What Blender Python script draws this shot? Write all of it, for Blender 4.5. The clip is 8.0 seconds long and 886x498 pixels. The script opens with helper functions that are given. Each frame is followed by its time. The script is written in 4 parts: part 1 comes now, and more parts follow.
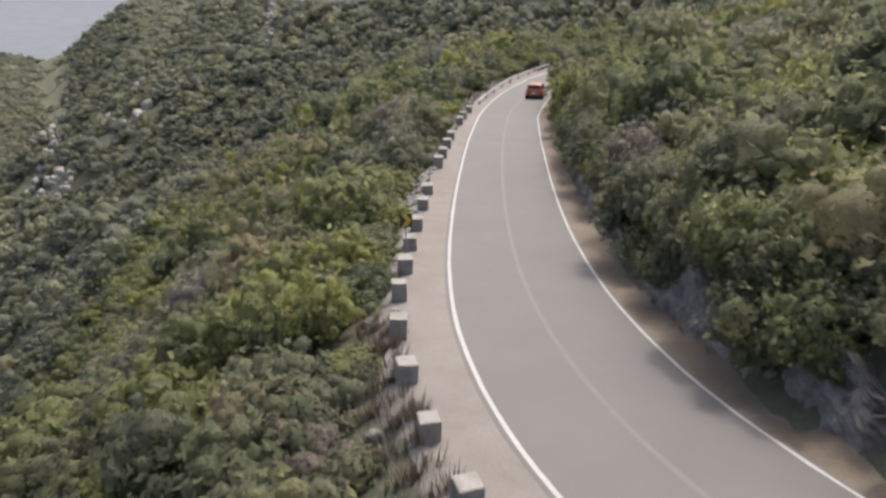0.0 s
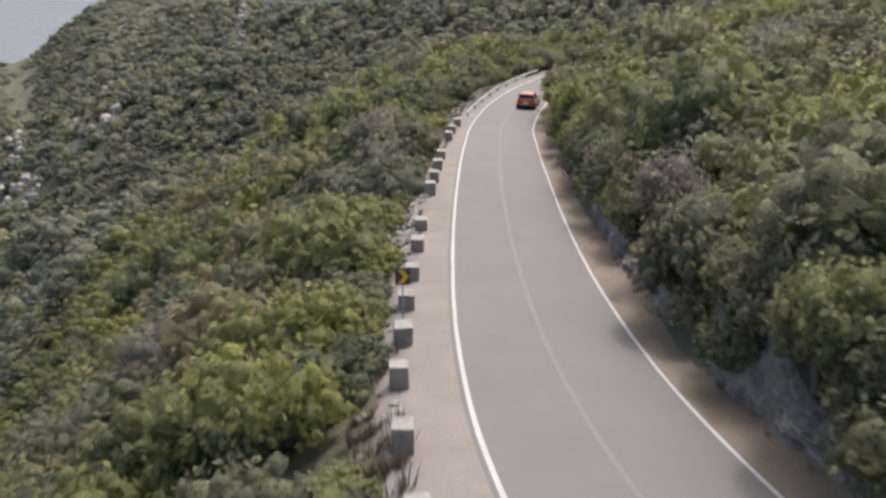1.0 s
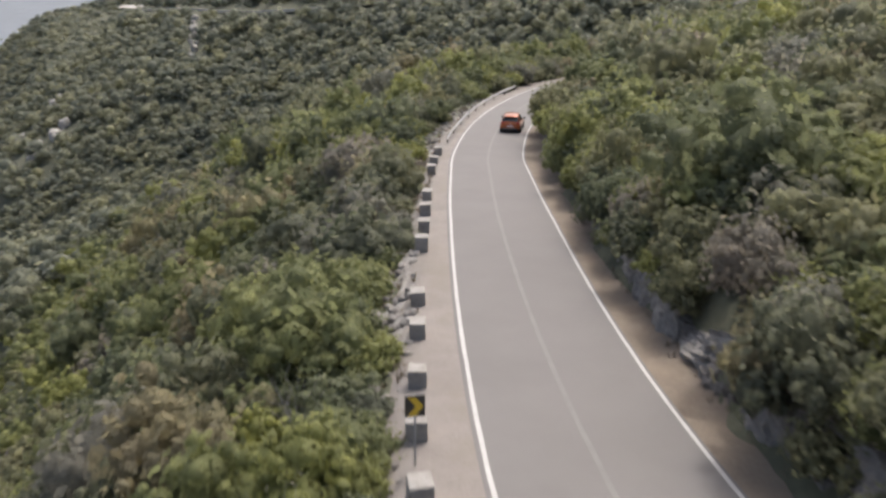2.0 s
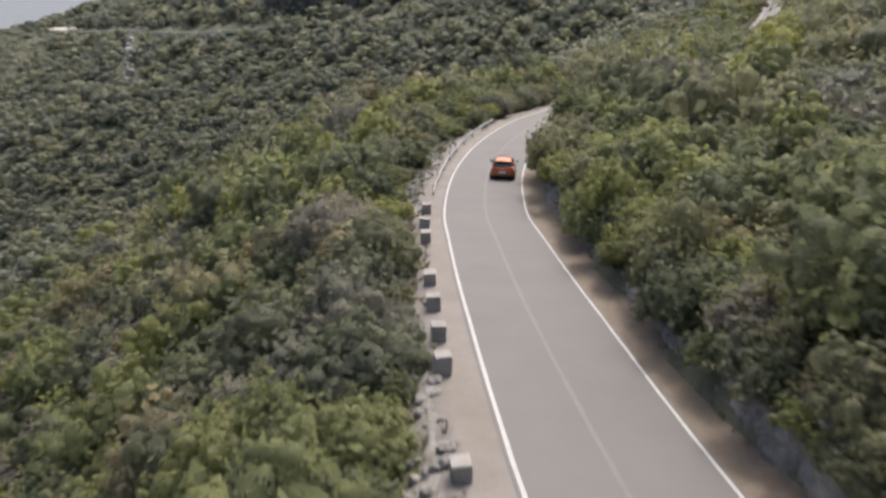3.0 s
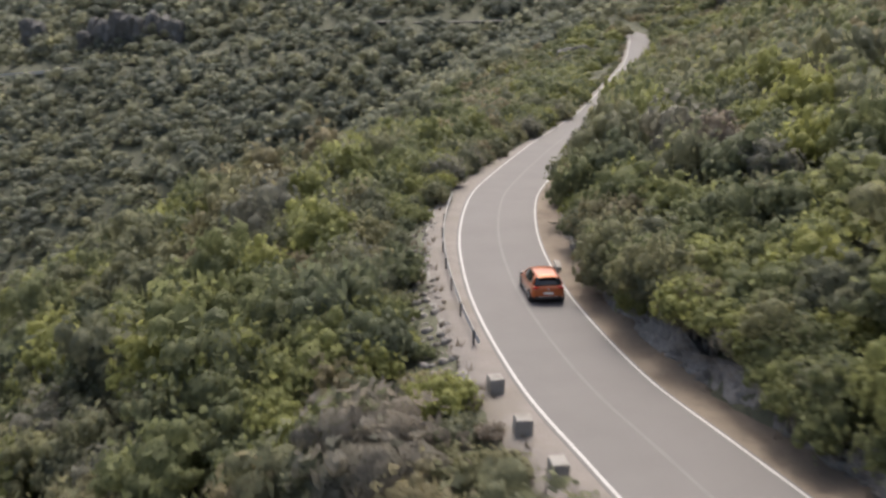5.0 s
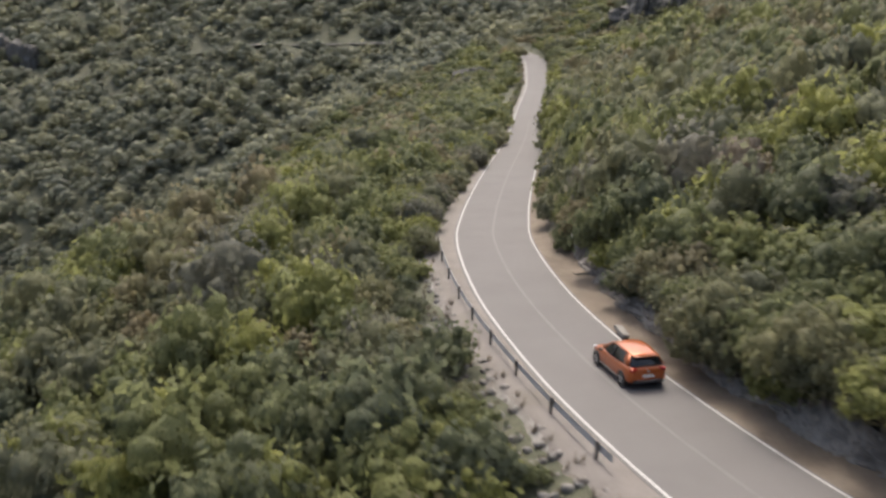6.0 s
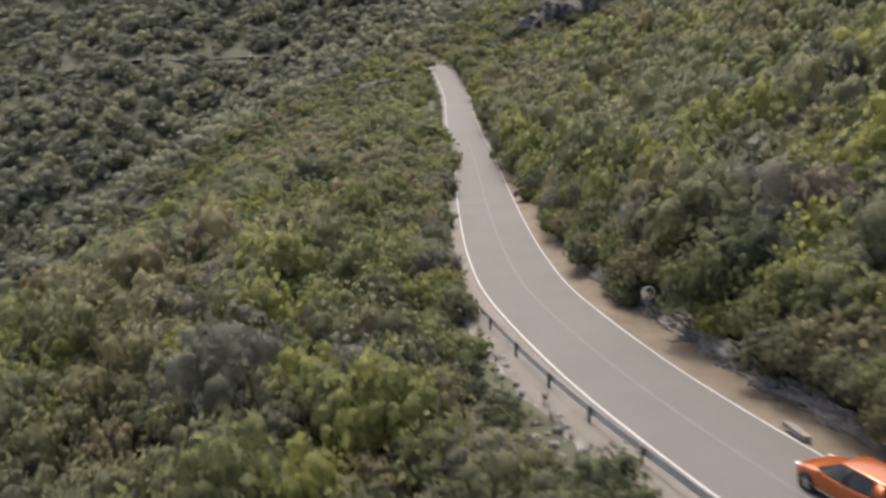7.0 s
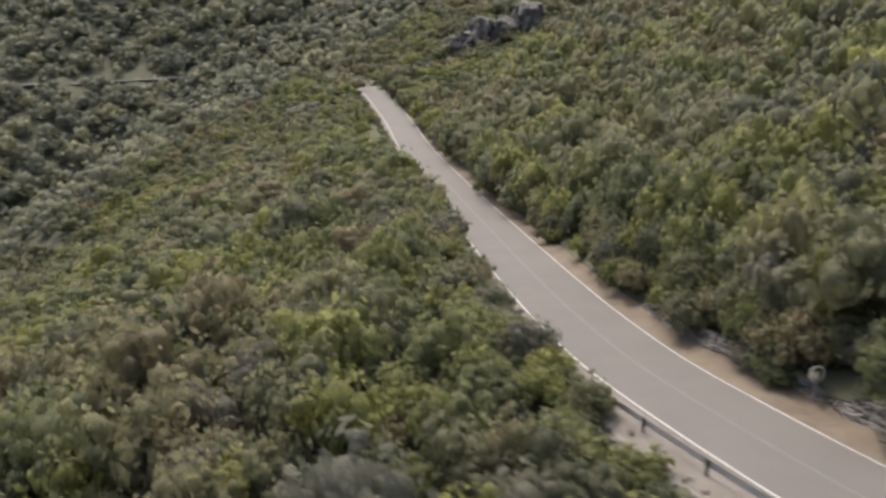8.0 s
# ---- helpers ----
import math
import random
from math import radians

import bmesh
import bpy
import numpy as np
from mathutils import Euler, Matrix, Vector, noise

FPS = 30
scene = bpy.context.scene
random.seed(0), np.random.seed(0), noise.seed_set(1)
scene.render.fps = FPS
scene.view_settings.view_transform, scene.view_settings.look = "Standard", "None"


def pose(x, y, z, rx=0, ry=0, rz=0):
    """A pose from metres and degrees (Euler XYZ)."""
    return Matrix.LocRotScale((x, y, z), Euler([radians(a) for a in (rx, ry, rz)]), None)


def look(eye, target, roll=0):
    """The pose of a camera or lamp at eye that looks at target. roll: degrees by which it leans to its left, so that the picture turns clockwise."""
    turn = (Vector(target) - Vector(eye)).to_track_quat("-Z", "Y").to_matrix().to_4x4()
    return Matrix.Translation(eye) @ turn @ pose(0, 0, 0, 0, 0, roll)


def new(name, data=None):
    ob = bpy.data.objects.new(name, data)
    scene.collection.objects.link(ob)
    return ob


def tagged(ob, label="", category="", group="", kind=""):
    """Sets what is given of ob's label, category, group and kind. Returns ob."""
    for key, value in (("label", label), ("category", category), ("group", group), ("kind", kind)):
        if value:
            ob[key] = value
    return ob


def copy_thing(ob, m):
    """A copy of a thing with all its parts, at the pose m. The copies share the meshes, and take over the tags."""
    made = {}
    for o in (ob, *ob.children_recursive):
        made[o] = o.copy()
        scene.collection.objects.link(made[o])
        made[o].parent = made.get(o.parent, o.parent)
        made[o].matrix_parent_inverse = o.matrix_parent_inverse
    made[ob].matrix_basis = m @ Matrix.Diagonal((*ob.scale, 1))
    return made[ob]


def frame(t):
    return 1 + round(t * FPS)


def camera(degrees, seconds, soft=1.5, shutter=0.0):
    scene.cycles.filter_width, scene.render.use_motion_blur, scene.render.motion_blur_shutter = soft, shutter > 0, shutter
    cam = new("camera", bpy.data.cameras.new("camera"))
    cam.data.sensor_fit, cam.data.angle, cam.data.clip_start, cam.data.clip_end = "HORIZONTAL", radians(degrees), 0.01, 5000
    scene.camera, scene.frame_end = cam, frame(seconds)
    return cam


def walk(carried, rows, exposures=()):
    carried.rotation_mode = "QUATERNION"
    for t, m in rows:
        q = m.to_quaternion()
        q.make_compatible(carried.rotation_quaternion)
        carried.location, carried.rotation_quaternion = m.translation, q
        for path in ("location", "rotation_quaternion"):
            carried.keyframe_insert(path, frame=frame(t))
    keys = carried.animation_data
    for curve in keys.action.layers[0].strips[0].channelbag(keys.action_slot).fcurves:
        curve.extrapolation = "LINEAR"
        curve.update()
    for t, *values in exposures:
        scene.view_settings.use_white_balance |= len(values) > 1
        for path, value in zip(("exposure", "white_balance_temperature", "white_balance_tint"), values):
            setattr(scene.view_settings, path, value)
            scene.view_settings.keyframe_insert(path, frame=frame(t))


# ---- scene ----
cam = camera(51.82, 8.0, soft=2.65, shutter=0.5)
PATH = [
    (0, (0.035, 0.038, 12.347), (0.0948, 1.8877, 11.5891), 0.54),
    (0.5, (-0.356, 3.649, 11.953), (-0.2782, 5.4991, 11.1962), 0.57),
    (1, (-0.810, 7.899, 11.575), (-0.6962, 9.7473, 10.8189), 0.54),
    (1.5, (-1.296, 12.208, 11.326), (-1.1451, 14.0545, 10.5720), 0.49),
    (1.7, (-1.535, 14.132, 11.218), (-1.3645, 15.9777, 10.4676), 0.43),
    (2.8, (-3.391, 27.496, 10.401), (-3.0923, 29.3404, 9.6864), 0.29),
    (3, (-3.687, 30.076, 10.290), (-3.3625, 31.9188, 9.5828), 0.29),
    (3.5, (-4.649, 36.058, 9.936), (-4.2509, 37.8929, 9.2470), 0.33),
    (4, (-5.953, 42.689, 9.723), (-5.4733, 44.5078, 9.0450), 0.25),
    (4.5, (-7.401, 49.431, 9.364), (-6.8317, 51.2296, 8.6998), 0.08),
    (4.7, (-8.013, 52.148, 9.300), (-7.4024, 53.9350, 8.6411), 0.02),
    (5.8, (-12.638, 67.113, 8.126), (-11.7354, 68.7884, 7.5105), 0.51),
    (6, (-13.112, 70.121, 7.943), (-12.1600, 71.7732, 7.3384), 0.43),
    (6.5, (-14.022, 77.823, 7.512), (-12.9609, 79.4107, 6.9189), 0.29),
    (7, (-14.384, 86.259, 7.162), (-13.2092, 87.7689, 6.5785), 0.11),
    (7.5, (-14.683, 93.772, 7.121), (-13.4141, 95.2107, 6.5560), 0.05),
    (8, (-15.606, 101.879, 7.244), (-14.2539, 103.2451, 6.6924), -0.17),
]
walk(cam, [(t, look(eye, target, roll)) for t, eye, target, roll in PATH], exposures=((0, 0.80, 6220, 8), (3, 0.78, 6200, 8), (8, 0.66, 6420, 7.2)))

# ---- light ----
SUN_AZ, SUN_EL = 30.0, 57.0
world = bpy.data.worlds.new("sky_world")
scene.world = world
world.use_nodes = True
_n = world.node_tree.nodes
_sky = _n.new("ShaderNodeTexSky")
_sky.sky_type = "NISHITA"
_sky.sun_disc = False
_sky.sun_elevation, _sky.sun_rotation = radians(SUN_EL), radians(SUN_AZ)
_sky.dust_density, _sky.air_density, _sky.ozone_density = 8.0, 0.9, 0.3
_n["Background"].inputs["Strength"].default_value = 0.15
world.node_tree.links.new(_sky.outputs[0], _n["Background"].inputs["Color"])
_d = Vector((math.sin(radians(SUN_AZ)) * math.cos(radians(SUN_EL)), math.cos(radians(SUN_AZ)) * math.cos(radians(SUN_EL)), math.sin(radians(SUN_EL))))
sun = new("sun", bpy.data.lights.new("sun", "SUN"))
sun.data.energy, sun.data.angle, sun.data.color = 1.25, radians(0.6), (1.0, 0.95, 0.88)
sun.matrix_world = look(_d * 300, (0, 0, 0))


# ---- materials ----
def material(name, rough=0.7, metal=0.0):
    m = bpy.data.materials.new(name)
    m.use_nodes = True
    b = m.node_tree.nodes["Principled BSDF"]
    b.inputs["Roughness"].default_value, b.inputs["Metallic"].default_value = rough, metal
    return m, m.node_tree, b


def link(t, a, b):
    t.links.new(a, b)


def noise_node(t, scale, detail=4.0, rough=0.6, vec=None):
    n = t.nodes.new("ShaderNodeTexNoise")
    n.inputs["Scale"].default_value, n.inputs["Detail"].default_value, n.inputs["Roughness"].default_value = scale, detail, rough
    if vec is None:
        vec = t.nodes.new("ShaderNodeNewGeometry").outputs["Position"]
    link(t, vec, n.inputs["Vector"])
    return n.outputs["Fac"]


def ramp_node(t, fac, stops):
    r = t.nodes.new("ShaderNodeValToRGB")
    el = r.color_ramp.elements
    while len(el) < len(stops):
        el.new(0.5)
    for e, (p, c) in zip(el, stops):
        e.position, e.color = p, (*c, 1)
    link(t, fac, r.inputs["Fac"])
    return r.outputs["Color"]


def mix_node(t, fac, a, b, mode="MIX"):
    m = t.nodes.new("ShaderNodeMix")
    m.data_type, m.blend_type = "RGBA", mode
    for sock, v in ((m.inputs["Factor"], fac), (m.inputs["A"], a), (m.inputs["B"], b)):
        if isinstance(v, (int, float)):
            sock.default_value = v
        elif isinstance(v, tuple):
            sock.default_value = (*v, 1)
        else:
            link(t, v, sock)
    return m.outputs["Result"]


def bump_node(t, bsdf, height, strength, dist):
    b = t.nodes.new("ShaderNodeBump")
    b.inputs["Strength"].default_value, b.inputs["Distance"].default_value = strength, dist
    link(t, height, b.inputs["Height"])
    link(t, b.outputs["Normal"], bsdf.inputs["Normal"])


def speckled(name, dark, light, scale, fine, rough=0.85, bump=0.5, dist=0.02, metal=0.0, stain=None):
    """Two scales of noise between two colours, with relief."""
    m, t, b = material(name, rough, metal)
    big, small = noise_node(t, scale), noise_node(t, fine, 6.0, 0.7)
    c = ramp_node(t, big, [(0.3, dark), (0.7, light)])
    c = mix_node(t, 0.5, c, ramp_node(t, small, [(0.25, tuple(v * 0.6 for v in dark)), (0.75, light)]))
    if stain:
        f = ramp_node(t, noise_node(t, scale * 0.35, 5.0, 0.65), [(0.52, (0, 0, 0)), (0.66, (1, 1, 1))])
        c = mix_node(t, f, c, stain)
    link(t, c, b.inputs["Base Color"])
    bump_node(t, b, small, bump, dist)
    return m


def math_node(t, op, a, b=0.0):
    n = t.nodes.new("ShaderNodeMath")
    n.operation = op
    for sock, v in zip(n.inputs, (a, b)):
        if isinstance(v, (int, float)):
            sock.default_value = v
        else:
            link(t, v, sock)
    return n.outputs[0]


def leaf_material(name, cols, slow, fine, dist, porous=0.0):
    """Foliage: colour by plant (its own random number and a slow drift over the slope), by tuft (random per island) and by spray of leaves (a fine noise with relief)."""
    m, t, b = material(name, 0.6)
    geo = t.nodes.new("ShaderNodeNewGeometry")
    own = t.nodes.new("ShaderNodeAttribute")
    own.attribute_name = "plant"
    plant = math_node(t, "FRACT", math_node(t, "ADD", own.outputs["Fac"], t.nodes.new("ShaderNodeObjectInfo").outputs["Random"]))
    drift = noise_node(t, slow, 3.0, 0.7)
    fac = math_node(t, "ADD", math_node(t, "MULTIPLY", plant, 0.6), math_node(t, "MULTIPLY", drift, 0.4))
    c = ramp_node(t, fac, [(0.12 + 0.17 * k, q) for k, q in enumerate(cols)])
    tuft = ramp_node(t, geo.outputs["Random Per Island"], [(0.0, (0.86, 0.87, 0.90)), (0.6, (1.0, 1.0, 1.0)), (1.0, (1.18, 1.16, 1.08))])
    c = mix_node(t, 1.0, c, tuft, "MULTIPLY")
    grain = noise_node(t, fine, 5.0, 0.75)
    c = mix_node(t, 1.0, c, ramp_node(t, grain, [(0.32, (0.85, 0.85, 0.86)), (0.5, (1.0, 1.0, 1.0)), (0.68, (1.16, 1.15, 1.12))]), "MULTIPLY")
    bump_node(t, b, grain, 1.0, dist)
    link(t, c, b.inputs["Base Color"])
    b.inputs["Specular IOR Level"].default_value = 0.2
    tr = t.nodes.new("ShaderNodeBsdfTranslucent")
    link(t, c, tr.inputs["Color"])
    mx = t.nodes.new("ShaderNodeMixShader")
    mx.inputs["Fac"].default_value = 0.58
    link(t, b.outputs["BSDF"], mx.inputs[1])
    link(t, tr.outputs["BSDF"], mx.inputs[2])
    last = mx
    if porous:
        gap = ramp_node(t, noise_node(t, porous, 4.0, 0.68), [(0.44, (0, 0, 0)), (0.47, (1, 1, 1))])
        last = t.nodes.new("ShaderNodeMixShader")
        link(t, gap, last.inputs["Fac"])
        link(t, t.nodes.new("ShaderNodeBsdfTransparent").outputs["BSDF"], last.inputs[1])
        link(t, mx.outputs["Shader"], last.inputs[2])
    link(t, last.outputs["Shader"], t.nodes["Material Output"].inputs["Surface"])
    return m


M_ASPHALT = speckled("asphalt", (0.108, 0.099, 0.096), (0.138, 0.127, 0.123), 0.25, 45.0, 0.8, 0.25, 0.006, stain=(0.119, 0.11, 0.107))
M_LINE = speckled("road_paint", (0.295, 0.285, 0.272), (0.41, 0.40, 0.385), 3.0, 25.0, 0.6, 0.2, 0.004)
M_WORN = speckled("worn_paint", (0.117, 0.108, 0.105), (0.150, 0.141, 0.136), 1.2, 12.0, 0.7, 0.2, 0.003)
M_GRAVEL = speckled("gravel", (0.15, 0.131, 0.118), (0.235, 0.21, 0.19), 0.5, 14.0, 0.95, 0.8, 0.03, stain=(0.16, 0.14, 0.118))
M_DIRT = speckled("dirt", (0.125, 0.098, 0.074), (0.21, 0.168, 0.128), 0.6, 9.0, 0.95, 0.8, 0.05, stain=(0.105, 0.08, 0.058))
M_SOIL = speckled("scrub_soil", (0.06, 0.064, 0.04), (0.115, 0.112, 0.07), 0.25, 4.0, 0.95, 0.9, 0.1)
M_ROCK = speckled("limestone", (0.125, 0.112, 0.103), (0.33, 0.305, 0.28), 0.7, 5.0, 0.9, 1.0, 0.12, stain=(0.085, 0.072, 0.062))
M_PALE = speckled("pale_limestone", (0.17, 0.155, 0.14), (0.33, 0.31, 0.285), 0.8, 6.0, 0.9, 1.0, 0.08, stain=(0.15, 0.125, 0.10))
M_BLOCK = speckled("block_stone", (0.22, 0.205, 0.185), (0.33, 0.31, 0.285), 2.2, 18.0, 0.9, 0.6, 0.015, stain=(0.18, 0.165, 0.145))
M_BARK = speckled("bark", (0.08, 0.07, 0.058), (0.17, 0.15, 0.13), 3.0, 22.0, 0.9, 0.9, 0.02)
M_GALV = speckled("galvanised_steel", (0.26, 0.255, 0.245), (0.42, 0.41, 0.40), 2.0, 30.0, 0.6, 0.2, 0.004, metal=0.25)
M_POST = speckled("weathered_post", (0.09, 0.08, 0.068), (0.17, 0.15, 0.13), 4.0, 30.0, 0.85, 0.5, 0.006)
M_GREEN = leaf_material("leaf_green", [(0.120, 0.134, 0.090), (0.150, 0.163, 0.096), (0.180, 0.194, 0.096), (0.210, 0.221, 0.096), (0.258, 0.264, 0.094)], 0.12, 10.0, 0.02, 6.5)
M_OLIVE = leaf_material("leaf_olive", [(0.134, 0.142, 0.104), (0.164, 0.170, 0.114), (0.188, 0.191, 0.120), (0.212, 0.210, 0.122), (0.238, 0.206, 0.132)], 0.12, 11.0, 0.02, 7.0)
M_GREY = leaf_material("leaf_grey", [(0.150, 0.154, 0.126), (0.178, 0.178, 0.144), (0.198, 0.194, 0.156), (0.216, 0.206, 0.170), (0.222, 0.190, 0.156)], 0.12, 13.0, 0.02, 8.5)
# far leaves: distance haze is put into the base colours as a blue-grey cast
M_FAR_HAZE = leaf_material("leaf_far_haze", [(0.158, 0.170, 0.142), (0.182, 0.193, 0.152), (0.206, 0.214, 0.160), (0.230, 0.234, 0.164), (0.256, 0.254, 0.164)], 0.02, 1.8, 0.08, 1.3)
M_STRAW = speckled("dry_grass", (0.15, 0.12, 0.085), (0.26, 0.215, 0.155), 0.8, 12.0, 0.9, 0.3, 0.01)


# ---- mesh helpers ----
def mesh_from(name, verts, faces, mat, smooth=False):
    me = bpy.data.meshes.new(name)
    me.from_pydata([tuple(v) for v in verts], [], [tuple(f) for f in faces])
    me.materials.append(mat)
    if smooth:
        me.polygons.foreach_set("use_smooth", [True] * len(me.polygons))
    me.update()
    return me


def big_mesh(name, verts, quads, tris, mat, smooth=False):
    """A large mesh from arrays of vertices, quads and triangles."""
    me = bpy.data.meshes.new(name)
    nq, nt = len(quads), len(tris)
    me.vertices.add(len(verts))
    me.vertices.foreach_set("co", np.asarray(verts, np.float32).ravel())
    me.loops.add(4 * nq + 3 * nt)
    me.loops.foreach_set("vertex_index", np.concatenate([np.asarray(quads, np.int32).ravel(), np.asarray(tris, np.int32).ravel()]).astype(np.int32))
    me.polygons.add(nq + nt)
    me.polygons.foreach_set("loop_start", np.concatenate([np.arange(nq) * 4, 4 * nq + np.arange(nt) * 3]).astype(np.int32))
    me.materials.append(mat)
    me.update(calc_edges=True)
    me.validate()
    me.polygons.foreach_set("use_smooth", [smooth] * len(me.polygons))
    return me


def finish(bm, name, mat, smooth=False):
    me = bpy.data.meshes.new(name)
    bm.normal_update()
    bm.to_mesh(me)
    bm.free()
    me.materials.append(mat)
    if smooth:
        me.polygons.foreach_set("use_smooth", [True] * len(me.polygons))
    return me


def part(name, bm, mat, parent, label="", smooth=False):
    ob = new(name, finish(bm, name, mat, smooth))
    ob.parent = parent
    if label:
        tagged(ob, label)
    return ob


def box_bm(sx, sy, sz, at=(0, 0, 0), bevel=0.0, turn=None):
    bm = bmesh.new()
    bmesh.ops.create_cube(bm, size=1.0, matrix=Matrix.Diagonal((sx, sy, sz, 1)))
    if bevel:
        bmesh.ops.bevel(bm, geom=bm.edges[:], offset=bevel, segments=2, affect="EDGES", profile=0.6)
    m = Matrix.Translation(at)
    if turn is not None:
        m = m @ turn
    bmesh.ops.transform(bm, matrix=m, verts=bm.verts)
    return bm


def rod_bm(a, b, r, r2=None, seg=10):
    a, b = Vector(a), Vector(b)
    bm = bmesh.new()
    m = Matrix.Translation((a + b) / 2) @ (b - a).to_track_quat("Z", "Y").to_matrix().to_4x4()
    bmesh.ops.create_cone(bm, cap_ends=True, segments=seg, radius1=r, radius2=r if r2 is None else r2, depth=(b - a).length, matrix=m)
    return bm


# ---- the road's line ----
# places along its middle, and the height at each
NODES = [(34.15, -21.87), (22.81, -8.75), (14.99, 2.33), (9.89, 10.89), (7.28, 16.86), (5.69, 22.22), (4.96, 27.13), (4.66, 33.03),
         (4.76, 40.97), (5.39, 51.92), (6.64, 66.35), (8.2, 79.26), (9.32, 87.15), (11.61, 97.22), (14.17, 105.38), (17.07, 112.82),
         (20.84, 120.82), (24.44, 127.36), (29.02, 134.1), (33.85, 140.8), (43.6, 153.7), (59.63, 174.3), (71.27, 189.57), (89.91, 214.64),
         (113.53, 245.6), (131.21, 271.2), (140.84, 286.85), (147, 302.5), (156, 326), (171, 361.3), (170, 410.5), (136, 445),
         (108.5, 465), (54.4, 525.7), (-4.2, 592.4), (-61.4, 652.9), (-117.1, 742.8), (-161.8, 825.2), (-181.1, 873.3), (-182.8, 936.2)]
NODE_Z = [3.39, 1.69, 0.36, -0.61, -1.25, -1.83, -2.41, -3.23, -4.21, -5.42, -6.79, -8.19, -9.1, -9.95, -10.58, -11.22,
          -11.91, -12.55, -13.25, -13.87, -15, -17.03, -18.2, -19.42, -20, -19.32, -18.44, -18.6, -19.1, -21.3, -24.6, -27.1,
          -28.8, -46.3, -58.4, -68.7, -77.4, -88, -94.1, -94.6]


def spline(nodes, step=1.0):
    p = np.array(nodes, float)
    p = np.vstack([2 * p[0] - p[1], p, 2 * p[-1] - p[-2]])
    out = []
    for i in range(1, len(p) - 2):
        n = max(2, int(np.linalg.norm(p[i + 1] - p[i]) / step))
        u = np.linspace(0, 1, n, endpoint=False)[:, None]
        out.append(0.5 * (2 * p[i] + (p[i + 1] - p[i - 1]) * u + (2 * p[i - 1] - 5 * p[i] + 4 * p[i + 1] - p[i + 2]) * u**2
                          + (3 * p[i] - p[i - 1] - 3 * p[i + 1] + p[i + 2]) * u**3))
    return np.vstack(out + [p[-2:-1]])


ROAD = spline(np.column_stack([NODES, NODE_Z]))
for _ in range(3):
    ROAD[1:-1] = 0.25 * ROAD[:-2] + 0.5 * ROAD[1:-1] + 0.25 * ROAD[2:]
ROAD, ROADZ = ROAD[:, :2].copy(), ROAD[:, 2].copy()


def road_z(y):
    return np.interp(y, ROAD[:, 1], ROADZ)


TAN = np.gradient(ROAD, axis=0)
TAN /= np.linalg.norm(TAN, axis=1)[:, None]
RIGHT = np.stack([TAN[:, 1], -TAN[:, 0]], 1)
HALF_L = np.interp(ROAD[:, 1], [10, 30, 45, 65, 85, 105, 135, 200], [3.29, 3.25, 3.02, 2.81, 2.84, 2.81, 2.94, 2.84])
HALF_R = np.interp(ROAD[:, 1], [10, 30, 45, 65, 85, 105, 135, 200], [3.33, 3.22, 3.09, 3.05, 2.72, 2.74, 2.85, 2.78])
HALF = 0.5 * (HALF_L + HALF_R)
VERGE_R = np.interp(ROAD[:, 1], [21, 32, 45, 60, 75, 90, 100, 110, 120, 130, 145, 156], [1.5, 1.6, 1.6, 1.7, 1.85, 1.8, 1.8, 1.9, 2.25, 1.8, 1.2, 1.2])
VERGE_L = np.interp(ROAD[:, 1], [16.1, 26.5, 36.9, 52.5, 73.3, 94.1, 109.7, 130.5, 146.1, 156.5], [2.4, 2.45, 2.3, 1.95, 1.65, 1.75, 2.1, 2.4, 1.2, 0.7])
BANK = np.interp(ROAD[:, 1], [16, 31, 50, 63, 84, 99, 110, 130, 156], [2.1, 2.2, 2.0, 1.8, 1.7, 1.1, 1.1, 1.0, 0.7])
RISE = np.interp(ROAD[:, 1], [21.3, 62.9, 104.5, 156.5, 250, 350, 500, 700], [0.24, 0.24, 0.26, 0.3, 0.42, 0.5, 0.5, 0.5])
FALL_K = np.interp(ROAD[:, 1], [0.5, 62.9, 78.5, 96.2, 109.7, 130.5, 200, 280, 330, 450, 600], [0.5, 0.5, 0.46, 0.26, 0.16, 0.05, 0.06, 0.3, 0.38, 0.5, 0.52])
FALL_C = np.interp(ROAD[:, 1], [0.5, 73.3, 104.5, 135.7, 220, 300, 400], [0.012, 0.012, 0.010, 0.0055, 0.006, 0.002, 0.0])


def road_frame(x, y):
    """The nearest sample of the road and the signed distance from it, positive on its uphill side."""
    x, y = np.asarray(x, float).ravel(), np.asarray(y, float).ravel()
    best, idx = np.full(len(x), 1e18), np.zeros(len(x), int)
    for a in range(0, len(ROAD), 2):
        d = (x - ROAD[a, 0]) ** 2 + (y - ROAD[a, 1]) ** 2
        m = d < best
        best[m], idx[m] = d[m], a
    off = np.stack([x - ROAD[idx, 0], y - ROAD[idx, 1]], 1)
    lat = (off * RIGHT[idx]).sum(1)
    return idx, np.sign(lat) * np.sqrt(best)


GRADE = np.gradient(ROADZ) / np.maximum(np.linalg.norm(np.gradient(ROAD, axis=0), axis=1), 0.2)


def hill_noise(x, y):
    return (np.sin(x * 0.021 + 1.3 * np.sin(y * 0.013)) * np.cos(y * 0.017 + 0.8 * np.sin(x * 0.011))
            + 0.45 * np.sin(x * 0.061 + 2.0 + np.sin(y * 0.043)) * np.cos(y * 0.053 + 1.1))


